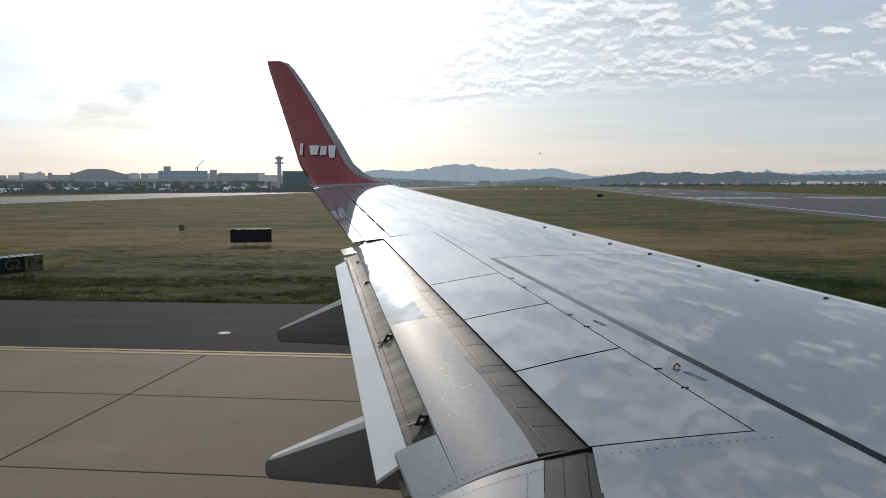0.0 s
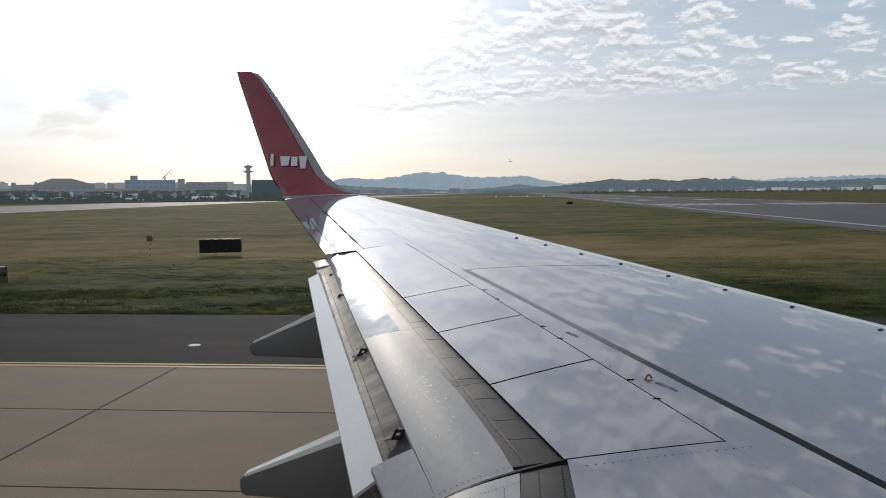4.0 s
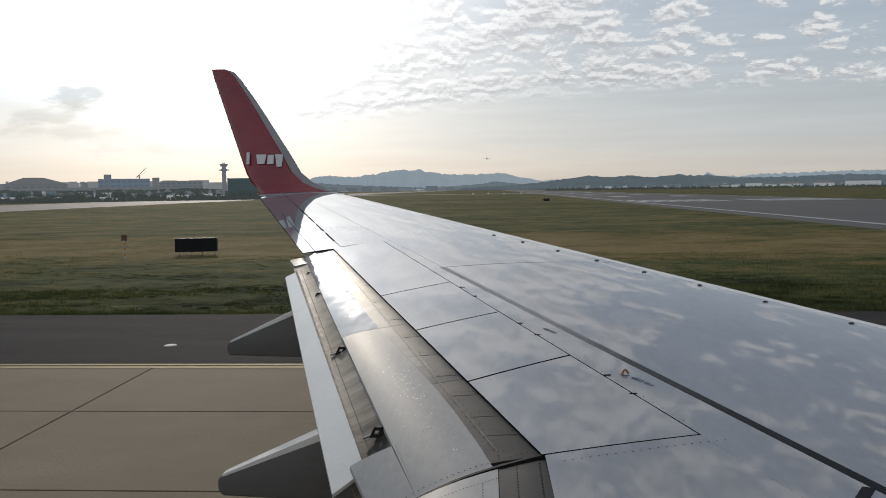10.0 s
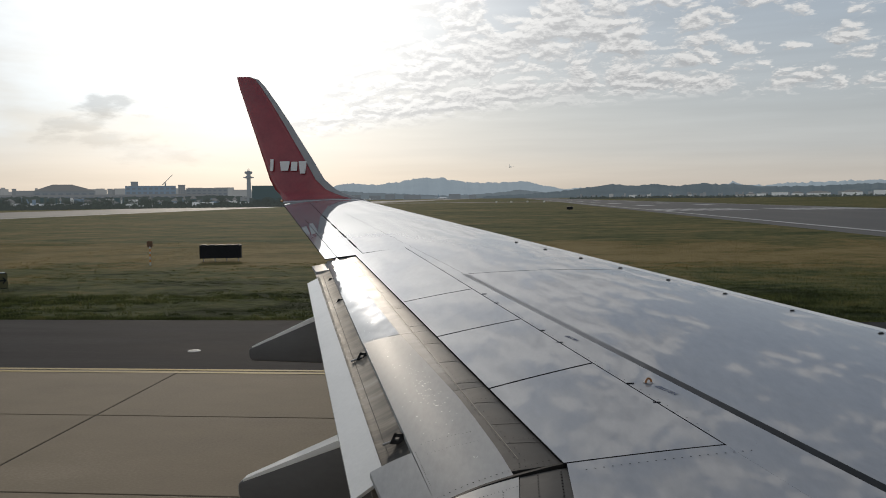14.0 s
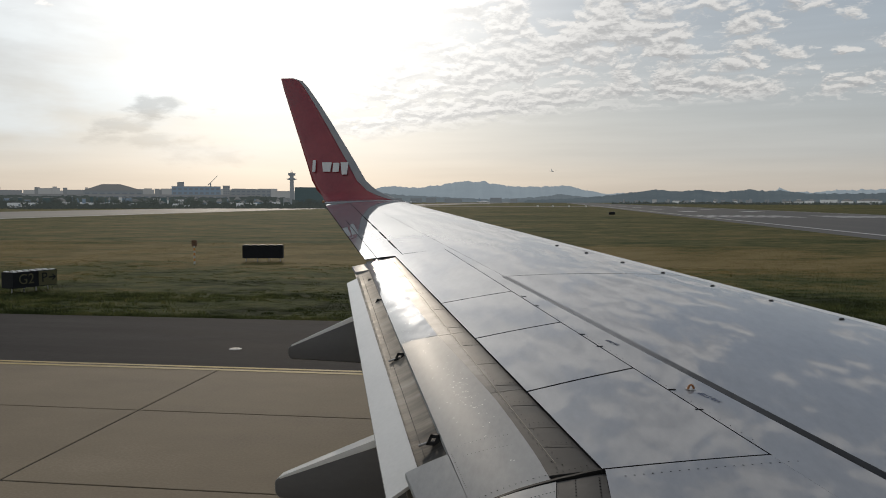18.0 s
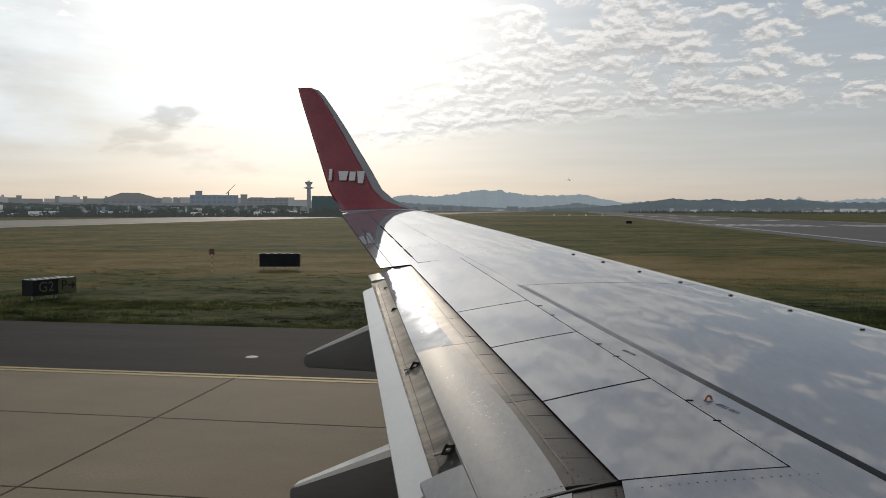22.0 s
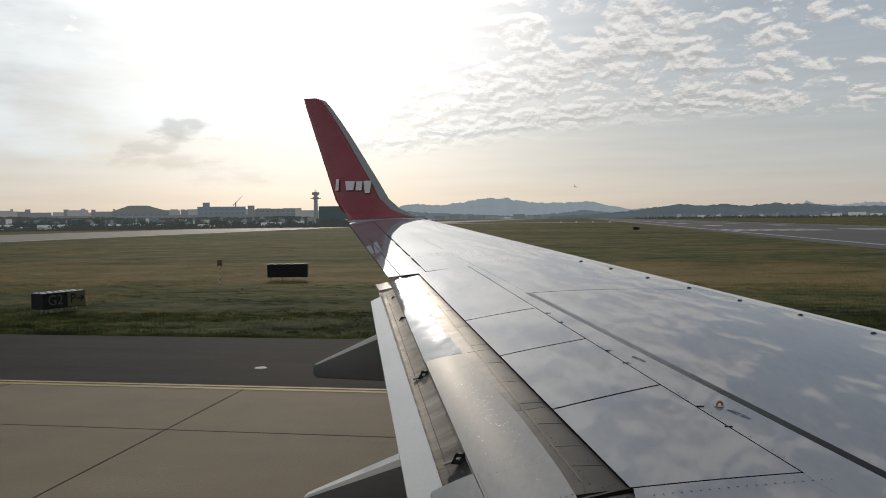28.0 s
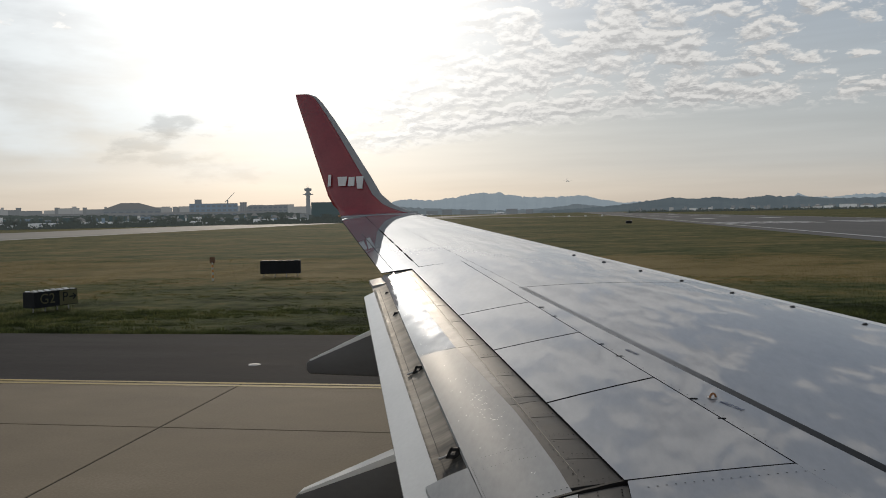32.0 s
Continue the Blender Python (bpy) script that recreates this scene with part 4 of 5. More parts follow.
bm = bmesh.new()
for x0, x1 in ((-320, -67.8), (28.2, 34.8)):
    box(bm, x0, x1, -13, 17.9, -0.1, 0.0)
part("slab_field", bm, CONCRETE, taxiway)
# runway in front of the nose, and the one far behind the tail, both running away from the wing
tagged(ground_sheet("runway", 37.4, 98.4, -300, 3000, 0.004, RUNWAY_GREY, 4, 40), "wide grey runway running to the horizon", "runway", kind="structure")
tagged(ground_sheet("runway_shoulder", 33.9, 37.4, 60, 3000, -0.01, RUNWAY_GREY, 2, 40), "grey asphalt runway shoulder", "shoulder", kind="structure")
tagged(ground_sheet("far_runway", -190, -117.5, -300, 3000, 0.004, RUNWAY_PALE, 4, 40), "pale concrete runway beyond the grass", "runway", kind="structure")
tagged(ground_sheet("cross_strip", -117.5, 37.4, 620, 668, -0.008, RUNWAY_PALE, 8, 2), "pale taxiway crossing the far grass", "taxiway", kind="structure")
for x0, x1, y0, y1 in ((38.0, 38.9, 60, 2500), (96.9, 97.8, 60, 2500), (-119.6, -118.5, 30, 2500)):
    tagged(ground_sheet("runway_edge_line", x0, x1, y0, y1, 0.012, RUNWAY_WHITE, 1, 40), "white runway edge line", "road marking", kind="structure")
for k in range(16):
    if k not in (7, 8):
        tagged(ground_sheet("threshold_bar", 40.4 + 3.5 * k, 42.3 + 3.5 * k, 215, 245, 0.012, RUNWAY_WHITE, 1, 4), "white painted runway bar", "road marking", group="runway bars", kind="structure")
for y0 in (330, 430, 530, 640, 760):
    for x0 in (51, 76):
        tagged(ground_sheet("touchdown_bar", x0, x0 + 6, y0, y0 + 24, 0.012, RUNWAY_WHITE, 1, 2), "white painted runway bar", "road marking", group="runway bars", kind="structure")

# holding position marking across the taxiway
hold = tagged(ground_sheet("holding_marking", -18.2, -15.0, -12, 17.62, 0.006, BLACK_PAINT, 4, 40), "worn black and yellow holding position marking", "road marking", kind="structure")
for x0 in (-17.9, -17.1):
    bm = bmesh.new()
    box(bm, x0, x0 + 0.42, -12, 17.55, 0.004, 0.010)
    part("solid_bar", bm, PALE_PAINT, hold)
dash = finish(boxed(0, 0.42, 0, 0.95, 0.004, 0.010), "dash")
dash.materials.append(PALE_PAINT)
for x0, off in ((-16.3, 0.0), (-15.55, 0.0)):
    for k in range(15):
        ob = new("dash", dash)
        ob.location = (x0, 16.5 - 1.9 * k + off, 0)
        ob.parent = hold

# ---- grass blades along the edge ----
rng = np.random.default_rng(7)


def blades(name, count, x0, x1, y0, y1, power, h0, h1, w, mat, label):
    x = rng.uniform(x0, x1, count)
    y = y0 + (y1 - y0) * rng.uniform(0, 1, count) ** power
    y += 0.25 * np.sin(x * 0.9) * (y < y0 + 1.5)
    y = np.maximum(y, y0 - 0.15 + 0.12 * np.sin(x * 2.3) + 0.1 * np.sin(x * 0.7 + 1))
    clump = 0.5 + 0.28 * np.sin(x * 0.53 + 2.2 * np.sin(x * 0.21)) + 0.22 * np.sin(x * 1.7 + 3 * np.sin(y * 0.8)) * np.sin(y * 1.9 + x * 0.3)
    h = (h0 + (h1 - h0) * rng.uniform(0, 1, count) ** 2) * (0.15 + 1.5 * clump ** 2)
    a = rng.uniform(0, 6.283, count)
    lean = rng.uniform(0.1, 0.9, count) * h
    la = rng.uniform(0, 6.283, count)
    ww = w * rng.uniform(0.6, 1.5, count)
    v = np.empty((count, 3, 3))
    v[:, 0] = np.stack([x - ww * np.cos(a), y - ww * np.sin(a), np.full(count, -0.03)], 1)
    v[:, 1] = np.stack([x + ww * np.cos(a), y + ww * np.sin(a), np.full(count, -0.03)], 1)
    v[:, 2] = np.stack([x + lean * np.cos(la), y + lean * np.sin(la), h - 0.03], 1)
    me = bpy.data.meshes.new(name)
    me.from_pydata(v.reshape(-1, 3).tolist(), [], np.arange(count * 3).reshape(-1, 3).tolist())
    me.materials.append(mat)
    return tagged(new(name, me), label, "grass", kind="stuff")


def blade_material():
    """Single blades take the field's colour, some darker and some drier."""
    m, t, p = material("grass_blades", (0.05, 0.07, 0.02), 0.8)
    r = node(t, "ShaderNodeNewGeometry").outputs["Random Per Island"]
    col = node(t, "ShaderNodeVectorMath", {0: grass_colour(t)[0], 3: node(t, "ShaderNodeMapRange", {0: r, 3: 0.75, 4: 1.75}).outputs[0]}, operation="SCALE").outputs[0]
    t.links.new(col, p.inputs["Base Color"])
    p.inputs["Specular IOR Level"].default_value = 0.05
    thin = node(t, "ShaderNodeBsdfTranslucent", {0: col})
    both = node(t, "ShaderNodeMixShader", {0: 0.5, 1: p.outputs[0], 2: thin.outputs[0]})
    t.links.new(both.outputs[0], t.nodes["Material Output"].inputs[0])
    return m


BLADE = blade_material()
blades("edge_grass", 170000, -75, 32, 25.75, 34, 1.7, 0.03, 0.14, 0.010, BLADE, "uneven tufts of green grass along the asphalt")
blades("meadow_grass", 230000, -65, 40, 28, 74, 2.2, 0.03, 0.10, 0.013, BLADE, "long green and tan grass of the airfield")


def clumps(name, count, each, x0, x1, y0, y1, power, high, mat, label):
    """Rounded tufts that stand out of the short grass, gathered in patches."""
    cx = rng.uniform(x0, x1, count * 3)
    cy = y0 + (y1 - y0) * rng.uniform(0, 1, count * 3) ** power
    patch = np.sin(cx * 0.31 + 1.7 * np.sin(cy * 0.5)) + 0.6 * np.sin(cy * 0.83 + 1.3 * np.sin(cx * 0.23)) + rng.normal(0, 1.0, count * 3)
    keep = np.argsort(-patch)[:count]
    cx, cy = np.repeat(cx[keep], each), np.repeat(cy[keep], each)
    size = np.repeat(rng.uniform(0.5, 1.3, count), each)
    n = count * each
    a, d = rng.uniform(0, 6.283, n), 0.22 * size * np.sqrt(rng.uniform(0, 1, n))
    h = high * size * (1.1 - 0.9 * (d / (0.22 * size)) ** 2) * rng.uniform(0.7, 1.1, n)
    bx, by = cx + 1.6 * d * np.cos(a), cy + d * np.sin(a)
    w = 0.016 * rng.uniform(0.6, 1.4, n)
    t0 = rng.uniform(0, 6.283, n)
    tx, ty = bx + 0.5 * h * np.cos(t0), by + 0.5 * h * np.sin(t0)
    base = np.full(n, -0.03)
    v = np.stack([np.stack([bx - w, by, base], 1), np.stack([bx + w, by + 0.4 * w, base], 1), np.stack([tx, ty, h - 0.03], 1)], 1)
    me = bpy.data.meshes.new(name)
    me.from_pydata(v.reshape(-1, 3).tolist(), [], np.arange(n * 3).reshape(-1, 3).tolist())
    me.materials.append(mat)
    return tagged(new(name, me), label, "grass", kind="stuff")


clumps("edge_clumps", 2600, 24, -70, 32, 25.85, 32.5, 1.5, 0.15, BLADE, "dark green clumps of grass along the asphalt")
clumps("meadow_clumps", 2600, 16, -70, 38, 30, 50, 1.5, 0.085, BLADE, "scattered dark clumps in the airfield grass")
clumps("verge_clumps", 1500, 22, -70, 32, 25.78, 26.25, 1.0, 0.10, BLADE, "ragged grass edge hanging over the asphalt")


# ---- things on the airfield ----
BLACK_SHEET = surface("black_sign_sheet", [(0.010, 0.011, 0.013), (0.018, 0.019, 0.022)], (0.5, 0.65), 2, 30, gloss=0.15)
SIGN_YELLOW = surface("yellow_sign_face", [(0.085, 0.078, 0.034), (0.11, 0.10, 0.04)], (0.35, 0.5), 2, 30)
STEEL = surface("galvanised_steel", [(0.34, 0.34, 0.35), (0.42, 0.42, 0.43)], (0.35, 0.5), 4, 40, metal=0.7)
LAMP_ORANGE = surface("orange_lamp_body", [(0.45, 0.17, 0.03), (0.58, 0.25, 0.05)], (0.4, 0.55), 6, 40)
BOARD_BROWN = surface("brown_board", [(0.10, 0.05, 0.025), (0.14, 0.07, 0.035)], (0.5, 0.6), 6, 40)
PALE_METAL = surface("pale_cap", [(0.45, 0.45, 0.44), (0.52, 0.52, 0.51)], (0.3, 0.45), 6, 40)


def sign_box(name, label, at, turn, w, h, d, face_split=None, n_caps=6, cap_paint=BRIGHT_WHITE):
    """A low sign box on short legs with pale caps along its top; its writing side looks to its -y."""
    s = thing(name, label, "airport sign", at, turn)
    if face_split is None:
        part("case", boxed(-w / 2, w / 2, -d / 2, d / 2, 0.22, 0.22 + h, bevel=0.015), BLACK_SHEET, s)
    else:
        part("case", boxed(-w / 2, face_split, -d / 2, d / 2, 0.22, 0.22 + h, bevel=0.015), BLACK_SHEET, s)
        part("case", boxed(face_split + 0.004, w / 2, -d / 2, d / 2, 0.22, 0.22 + h, bevel=0.015), BLACK_SHEET, s)
        part("yellow_panel", boxed(face_split + 0.03, w / 2 - 0.03, -d / 2 - 0.008, -d / 2 + 0.01, 0.25, 0.19 + h, bevel=0.004), SIGN_YELLOW, s, "yellow panel with a letter and an arrow")
    for k in range(n_caps):
        x = -w / 2 + w * (k + 0.5) / n_caps
        for y in (-d / 2 + 0.12, d / 2 - 0.12):
            part("cap", boxed(x - 0.5 * w / n_caps + 0.085, x + 0.5 * w / n_caps - 0.085, y - 0.09, y + 0.09, 0.22 + h, 0.25 + h, bevel=0.01), cap_paint, s, "cap on the sign's top")
    for k in range(4):
        x = -w / 2 + 0.2 + (w - 0.4) * k / 3
        bm = bmesh.new()
        tube(bm, (x, 0, -0.03), (x, 0, 0.23), 0.03, 0.03, 10)
        part("leg", bm, STEEL, s)
    return s


# the sign that stands at a slant to the taxiway
gsign = sign_box("taxiway_sign", "black and yellow taxiway sign reading G2 and P, on the grass", (-22.55, 32.55, -0.03), 72, 2.15, 0.68, 0.75, 0.12, 7)
base = pose(-22.55, 32.55, -0.10, 0, 0, 72)
lettering("G2", 0.62, base @ pose(-0.45, -0.388, 0.64, 90, 0, 0), SIGN_YELLOW, gsign, "sign_text", "yellow characters G2")
lettering("P", 0.6, base @ pose(0.42, -0.397, 0.64, 90, 0, 0), BLACK_SHEET, gsign, "sign_text", "black letter P")
bm = bmesh.new()
box(bm, 0.64, 0.92, -0.400, -0.390, 0.55, 0.61)
for sgn in (-1, 1):
    made = bmesh.ops.create_cube(bm, size=1, matrix=pose(0.90, -0.395, 0.58 + sgn * 0.06, 0, sgn * 42, 0) @ Matrix.Diagonal((0.2, 0.01, 0.055, 1)))
part("arrow", bm, BLACK_SHEET, gsign, "black arrow")
sign_box("direction_sign", "wide black sign board on short legs, in the grass", (-18.75, 51.0, -0.03), 12, 2.6, 0.85, 0.5, None, 5, BLACK_SHEET)
sign_box("runway_sign", "low black sign box on the grass beside the runway", (16.5, 236.0, -0.03), 5, 1.7, 0.8, 0.4, None, 5)
sign_box("guide_sign", "low black sign box on the grass beside the taxiway", (32.2, 56.5, -0.03), 5, 1.75, 0.75, 0.4, None, 5)

# slender marker post with a striped board
post = thing("marker_post", "slender marker post with a small dark board, in the grass", "post", (-22.1, 48.0, -0.03))
bm = bmesh.new()
tube(bm, (0, 0, 0), (0, 0, 1.15), 0.05, 0.05, 12)
part("pole", bm, PALE_METAL, post)
for z0 in (0.2, 0.55, 0.85):
    bm = bmesh.new()
    tube(bm, (0, 0, z0), (0, 0, z0 + 0.17), 0.055, 0.055, 12)
    part("red_band", bm, LAMP_ORANGE, post)
part("board", boxed(-0.17, 0.17, -0.03, 0.03, 1.12, 1.5, bevel=0.01), BOARD_BROWN, post, "small brown board")

# guard light on the shoulder
lamp = thing("guard_light", "orange guard light with hooded lamps on a stand, on asphalt", "airfield light", (-17.5, 20.95, 0.0), 25)
part("foot", boxed(-0.28, 0.28, -0.16, 0.16, 0.0, 0.03, bevel=0.008), PALE_METAL, lamp)
for x in (-0.09, 0.09):
    bm = bmesh.new()
    tube(bm, (x, 0, 0.03), (x, 0, 0.42), 0.025, 0.025, 10)
    part("leg", bm, STEEL, lamp)
part("junction_box", boxed(-0.14, 0.18, -0.09, 0.09, 0.40, 0.52, bevel=0.02), STEEL, lamp)
part("housing", boxed(-0.26, 0.24, -0.13, 0.13, 0.55, 0.80, bevel=0.035), LAMP_ORANGE, lamp, "orange housing")
for x in (-0.13, 0.11):
    bm = bmesh.new()
    tube(bm, (x, -0.10, 0.68), (x, -0.24, 0.68), 0.09, 0.10, 18)
    part("hood", bm, LAMP_ORANGE, lamp)
    bm = bmesh.new()
    tube(bm, (x, 0.0, 0.79), (x, 0.0, 0.83), 0.06, 0.05, 14)
    part("cap", bm, PALE_METAL, lamp)
bm = bmesh.new()
tube(bm, (0.19, 0, 0.45), (0.26, 0.05, 0.2), 0.02, 0.02, 8)
tube(bm, (0.26, 0.05, 0.2), (0.2, 0.05, 0.02), 0.02, 0.02, 8)
part("cable", bm, RUBBER, lamp)

# flush lights
def flush_light():
    bm = bmesh.new()
    tube(bm, (0, 0, 0), (0, 0, 0.014), 0.17, 0.14, 24)
    tube(bm, (0, 0, 0.013), (0, 0, 0.022), 0.085, 0.06, 20)
    me = finish(bm, "flush_light")
    me.materials.append(RUNWAY_WHITE)
    return me


flush = flush_light()
for x, y in ((-18.4, 20.1), (-32.0, 20.3), (-8.3, 20.4), (5.0, 20.3), (19.0, 20.3), (-45.0, 20.3)):
    ob = new("flush_light", flush)
    ob.location = (x, y, 0.0)
    tagged(ob, "flat pale taxiway edge light set in the asphalt", "airfield light", group="flush lights")


# ---- distance ----
def polar(turn, dist):
    a = radians(turn)
    return -math.sin(a) * dist, math.cos(a) * dist


def rise(deg, dist):
    return 3.9 + dist * math.tan(radians(deg))


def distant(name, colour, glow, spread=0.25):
    """A far surface behind much air: dull colour, with the light that the air scatters put in as emission."""
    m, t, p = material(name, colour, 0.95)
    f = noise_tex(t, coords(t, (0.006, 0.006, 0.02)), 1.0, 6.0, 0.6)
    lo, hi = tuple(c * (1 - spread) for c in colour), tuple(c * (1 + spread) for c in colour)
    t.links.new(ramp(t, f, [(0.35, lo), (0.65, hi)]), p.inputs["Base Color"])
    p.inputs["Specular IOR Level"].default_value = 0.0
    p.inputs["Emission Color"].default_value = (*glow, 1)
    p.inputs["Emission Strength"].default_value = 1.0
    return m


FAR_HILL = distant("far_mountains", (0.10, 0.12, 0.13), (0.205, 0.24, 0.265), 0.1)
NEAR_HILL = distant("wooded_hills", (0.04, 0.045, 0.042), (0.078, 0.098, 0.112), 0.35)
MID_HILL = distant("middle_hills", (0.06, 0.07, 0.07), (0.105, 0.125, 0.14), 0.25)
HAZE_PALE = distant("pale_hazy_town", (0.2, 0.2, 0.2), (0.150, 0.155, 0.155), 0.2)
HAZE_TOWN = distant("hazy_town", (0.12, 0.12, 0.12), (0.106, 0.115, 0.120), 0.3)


def ridge(name, label, mat, dist, profile, seed, rough):
    """A range of hills along an arc: heights between the given turns, ground up, with a back slope."""
    turns = [p[0] for p in profile][::-1]
    highs = [p[1] for p in profile][::-1]
    n = 900
    lo, hi = turns[0], turns[-1]
    bm = bmesh.new()
    rows = []
    for i in range(n + 1):
        a = lo + (hi - lo) * i / n
        e = float(np.interp(a, turns, highs)) + rough * (noise.fractal((a * 2.6, seed, 0), 1.0, 2.1, 6) + 0.9 * (0.45 - abs(noise.noise((a * 1.9, seed, 7)))) + 0.5 * noise.noise((a * 11, seed, 4)) + 0.25 * noise.noise((a * 34, seed, 5)))
        h = max(rise(max(e, 0.02), dist), 5)
        col = []
        for k, (f, g) in enumerate(((0.90, 0.0), (0.93, 0.35), (0.965, 0.75), (1.0, 1.0), (1.06, 0.5), (1.12, 0.0))):
            w = 1 + (0.012 * noise.noise((a * 1.3, k * 3.1, seed)) if k not in (0, 3, 5) else 0)
            x, y = polar(a, dist * f * w)
            col.append(bm.verts.new((x, y, -1 + (h + 1) * g * (1 + (0.18 * noise.noise((a * 2.3, k, seed + 9)) if k in (1, 2) else 0)))))
        rows.append(col)
    for a, b in zip(rows, rows[1:]):
        for k in range(5):
            bm.faces.new((a[k], a[k + 1], b[k + 1], b[k])).smooth = True
    me = finish(bm, name)
    me.materials.append(mat)
    return tagged(new(name, me), label, "hills", kind="structure")


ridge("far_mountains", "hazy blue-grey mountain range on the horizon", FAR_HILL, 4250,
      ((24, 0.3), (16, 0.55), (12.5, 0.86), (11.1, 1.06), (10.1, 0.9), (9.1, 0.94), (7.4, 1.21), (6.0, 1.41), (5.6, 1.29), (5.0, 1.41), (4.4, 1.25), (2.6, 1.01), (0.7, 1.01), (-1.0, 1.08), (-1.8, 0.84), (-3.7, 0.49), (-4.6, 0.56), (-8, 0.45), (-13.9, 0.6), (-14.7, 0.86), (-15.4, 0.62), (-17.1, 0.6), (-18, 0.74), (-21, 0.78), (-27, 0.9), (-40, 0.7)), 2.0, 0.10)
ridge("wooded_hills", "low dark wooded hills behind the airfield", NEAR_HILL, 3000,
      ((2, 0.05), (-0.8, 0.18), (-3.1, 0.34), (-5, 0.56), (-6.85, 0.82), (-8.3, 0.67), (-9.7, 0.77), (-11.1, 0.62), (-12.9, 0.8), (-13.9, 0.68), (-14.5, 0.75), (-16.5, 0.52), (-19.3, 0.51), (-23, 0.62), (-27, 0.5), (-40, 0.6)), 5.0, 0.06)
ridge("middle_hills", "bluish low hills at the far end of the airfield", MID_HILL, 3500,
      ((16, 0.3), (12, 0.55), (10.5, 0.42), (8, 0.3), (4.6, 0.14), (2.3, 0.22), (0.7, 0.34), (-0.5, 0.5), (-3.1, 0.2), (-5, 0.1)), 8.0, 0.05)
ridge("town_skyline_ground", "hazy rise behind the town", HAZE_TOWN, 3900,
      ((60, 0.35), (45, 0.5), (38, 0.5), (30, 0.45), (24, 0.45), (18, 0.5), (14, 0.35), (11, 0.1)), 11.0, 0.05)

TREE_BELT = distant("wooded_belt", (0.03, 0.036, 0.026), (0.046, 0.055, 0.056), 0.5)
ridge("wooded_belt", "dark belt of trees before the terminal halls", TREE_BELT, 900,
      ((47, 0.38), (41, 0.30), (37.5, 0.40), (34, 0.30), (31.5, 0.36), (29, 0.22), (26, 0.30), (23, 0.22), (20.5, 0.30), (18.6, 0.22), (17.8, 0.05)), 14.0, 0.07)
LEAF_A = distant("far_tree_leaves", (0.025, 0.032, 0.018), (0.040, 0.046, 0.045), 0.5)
TRUNK = surface("tree_bark", [(0.06, 0.05, 0.04), (0.10, 0.085, 0.07)], (0.8, 0.95), 3, 20)


def make_tree(seed, h, w):
    r = random.Random(seed)
    tree = thing("tree", "dark green broad tree at the airfield's edge", "tree", (0, 0, -50), 0, "trees at the airfield's edge")
    bm = bmesh.new()
    tube(bm, (0, 0, 0), (0.1, 0, h * 0.55), 0.22, 0.1, 8)
    for k in range(5):
        a = k * 1.26 + r.random()
        tube(bm, (0.05, 0, h * (0.25 + 0.06 * k)), (math.cos(a) * w * 0.3, math.sin(a) * w * 0.3, h * (0.5 + 0.07 * k)), 0.09, 0.03, 6)
    part("trunk", bm, TRUNK, tree)
    vs, fs = [], []
    lobes = [(r.uniform(-0.32, 0.32) * w, r.uniform(-0.32, 0.32) * w, h * r.uniform(0.35, 0.78), r.uniform(0.22, 0.34) * w) for _ in range(9)]
    for _ in range(620):
        lx, ly, lz, lr = r.choice(lobes)
        a, b = r.uniform(0, 6.283), math.acos(r.uniform(-1, 1))
        q = lr * r.uniform(0.6, 1.05)
        c = Vector((lx + q * math.sin(b) * math.cos(a), ly + q * math.sin(b) * math.sin(a), max(lz + 0.8 * q * math.cos(b), 0.5)))
        s = r.uniform(0.16, 0.42)
        u = Vector((r.uniform(-1, 1), r.uniform(-1, 1), r.uniform(-1, 1))).normalized() * s
        v = Vector((r.uniform(-1, 1), r.uniform(-1, 1), r.uniform(-1, 1))).normalized() * s
        k = len(vs)
        vs += [c - u, c + v * 0.7, c + u, c - v * 0.7]
        fs.append((k, k + 1, k + 2, k + 3))
    me = bpy.data.meshes.new("crown")
    me.from_pydata([tuple(v) for v in vs], [], fs)
    me.materials.append(LEAF_A)
    ob = new("crown", me)
    ob.parent = tree
    return tree


trees = [make_tree(s, h, w) for s, h, w in ((1, 7.0, 7.5), (2, 8.5, 8.0), (3, 5.5, 8.5), (4, 9.5, 7.0))]
r = random.Random(5)
spots = []
for k in range(330):
    turn = 15.8 + 29.0 * (k + r.uniform(-3, 3)) / 330
    if math.sin(turn * 2.3) + math.sin(turn * 5.1 + 1) > -0.25:
        spots.append((turn, r.uniform(480, 700)))
for k, (turn, d) in enumerate(spots):
    src = trees[k % 4]
    x, y = polar(turn, d)
    m = pose(x, y, -0.03, 0, 0, r.uniform(0, 360))
    s = r.uniform(0.3, 0.8)
    if k < 4:
        src.matrix_basis = m @ Matrix.Scale(s, 4)
    else:
        ob = copy_thing(src, m)
        ob.scale = (s * r.uniform(0.9, 1.5), s * r.uniform(0.9, 1.3), s * r.uniform(0.75, 1.05))
# the broad round trees that stand out before the halls
for k, (turn, wide, high) in enumerate(((29.2, 1.15, 0.78), (28.85, 0.9, 0.7), (27.75, 1.2, 0.85), (27.25, 1.1, 0.8), (30.7, 0.8, 0.6), (24.6, 0.9, 0.7), (23.4, 0.85, 0.66), (36.6, 1.1, 0.75), (35.3, 1.2, 0.8), (34.2, 1.0, 0.7), (33.1, 0.9, 0.7), (21.6, 0.8, 0.6))):
    x, y = polar(turn, 472)
    ob = copy_thing(trees[k % 3], pose(x, y, -0.03, 0, 0, 77 * k))
    ob.scale = (wide, wide, high)

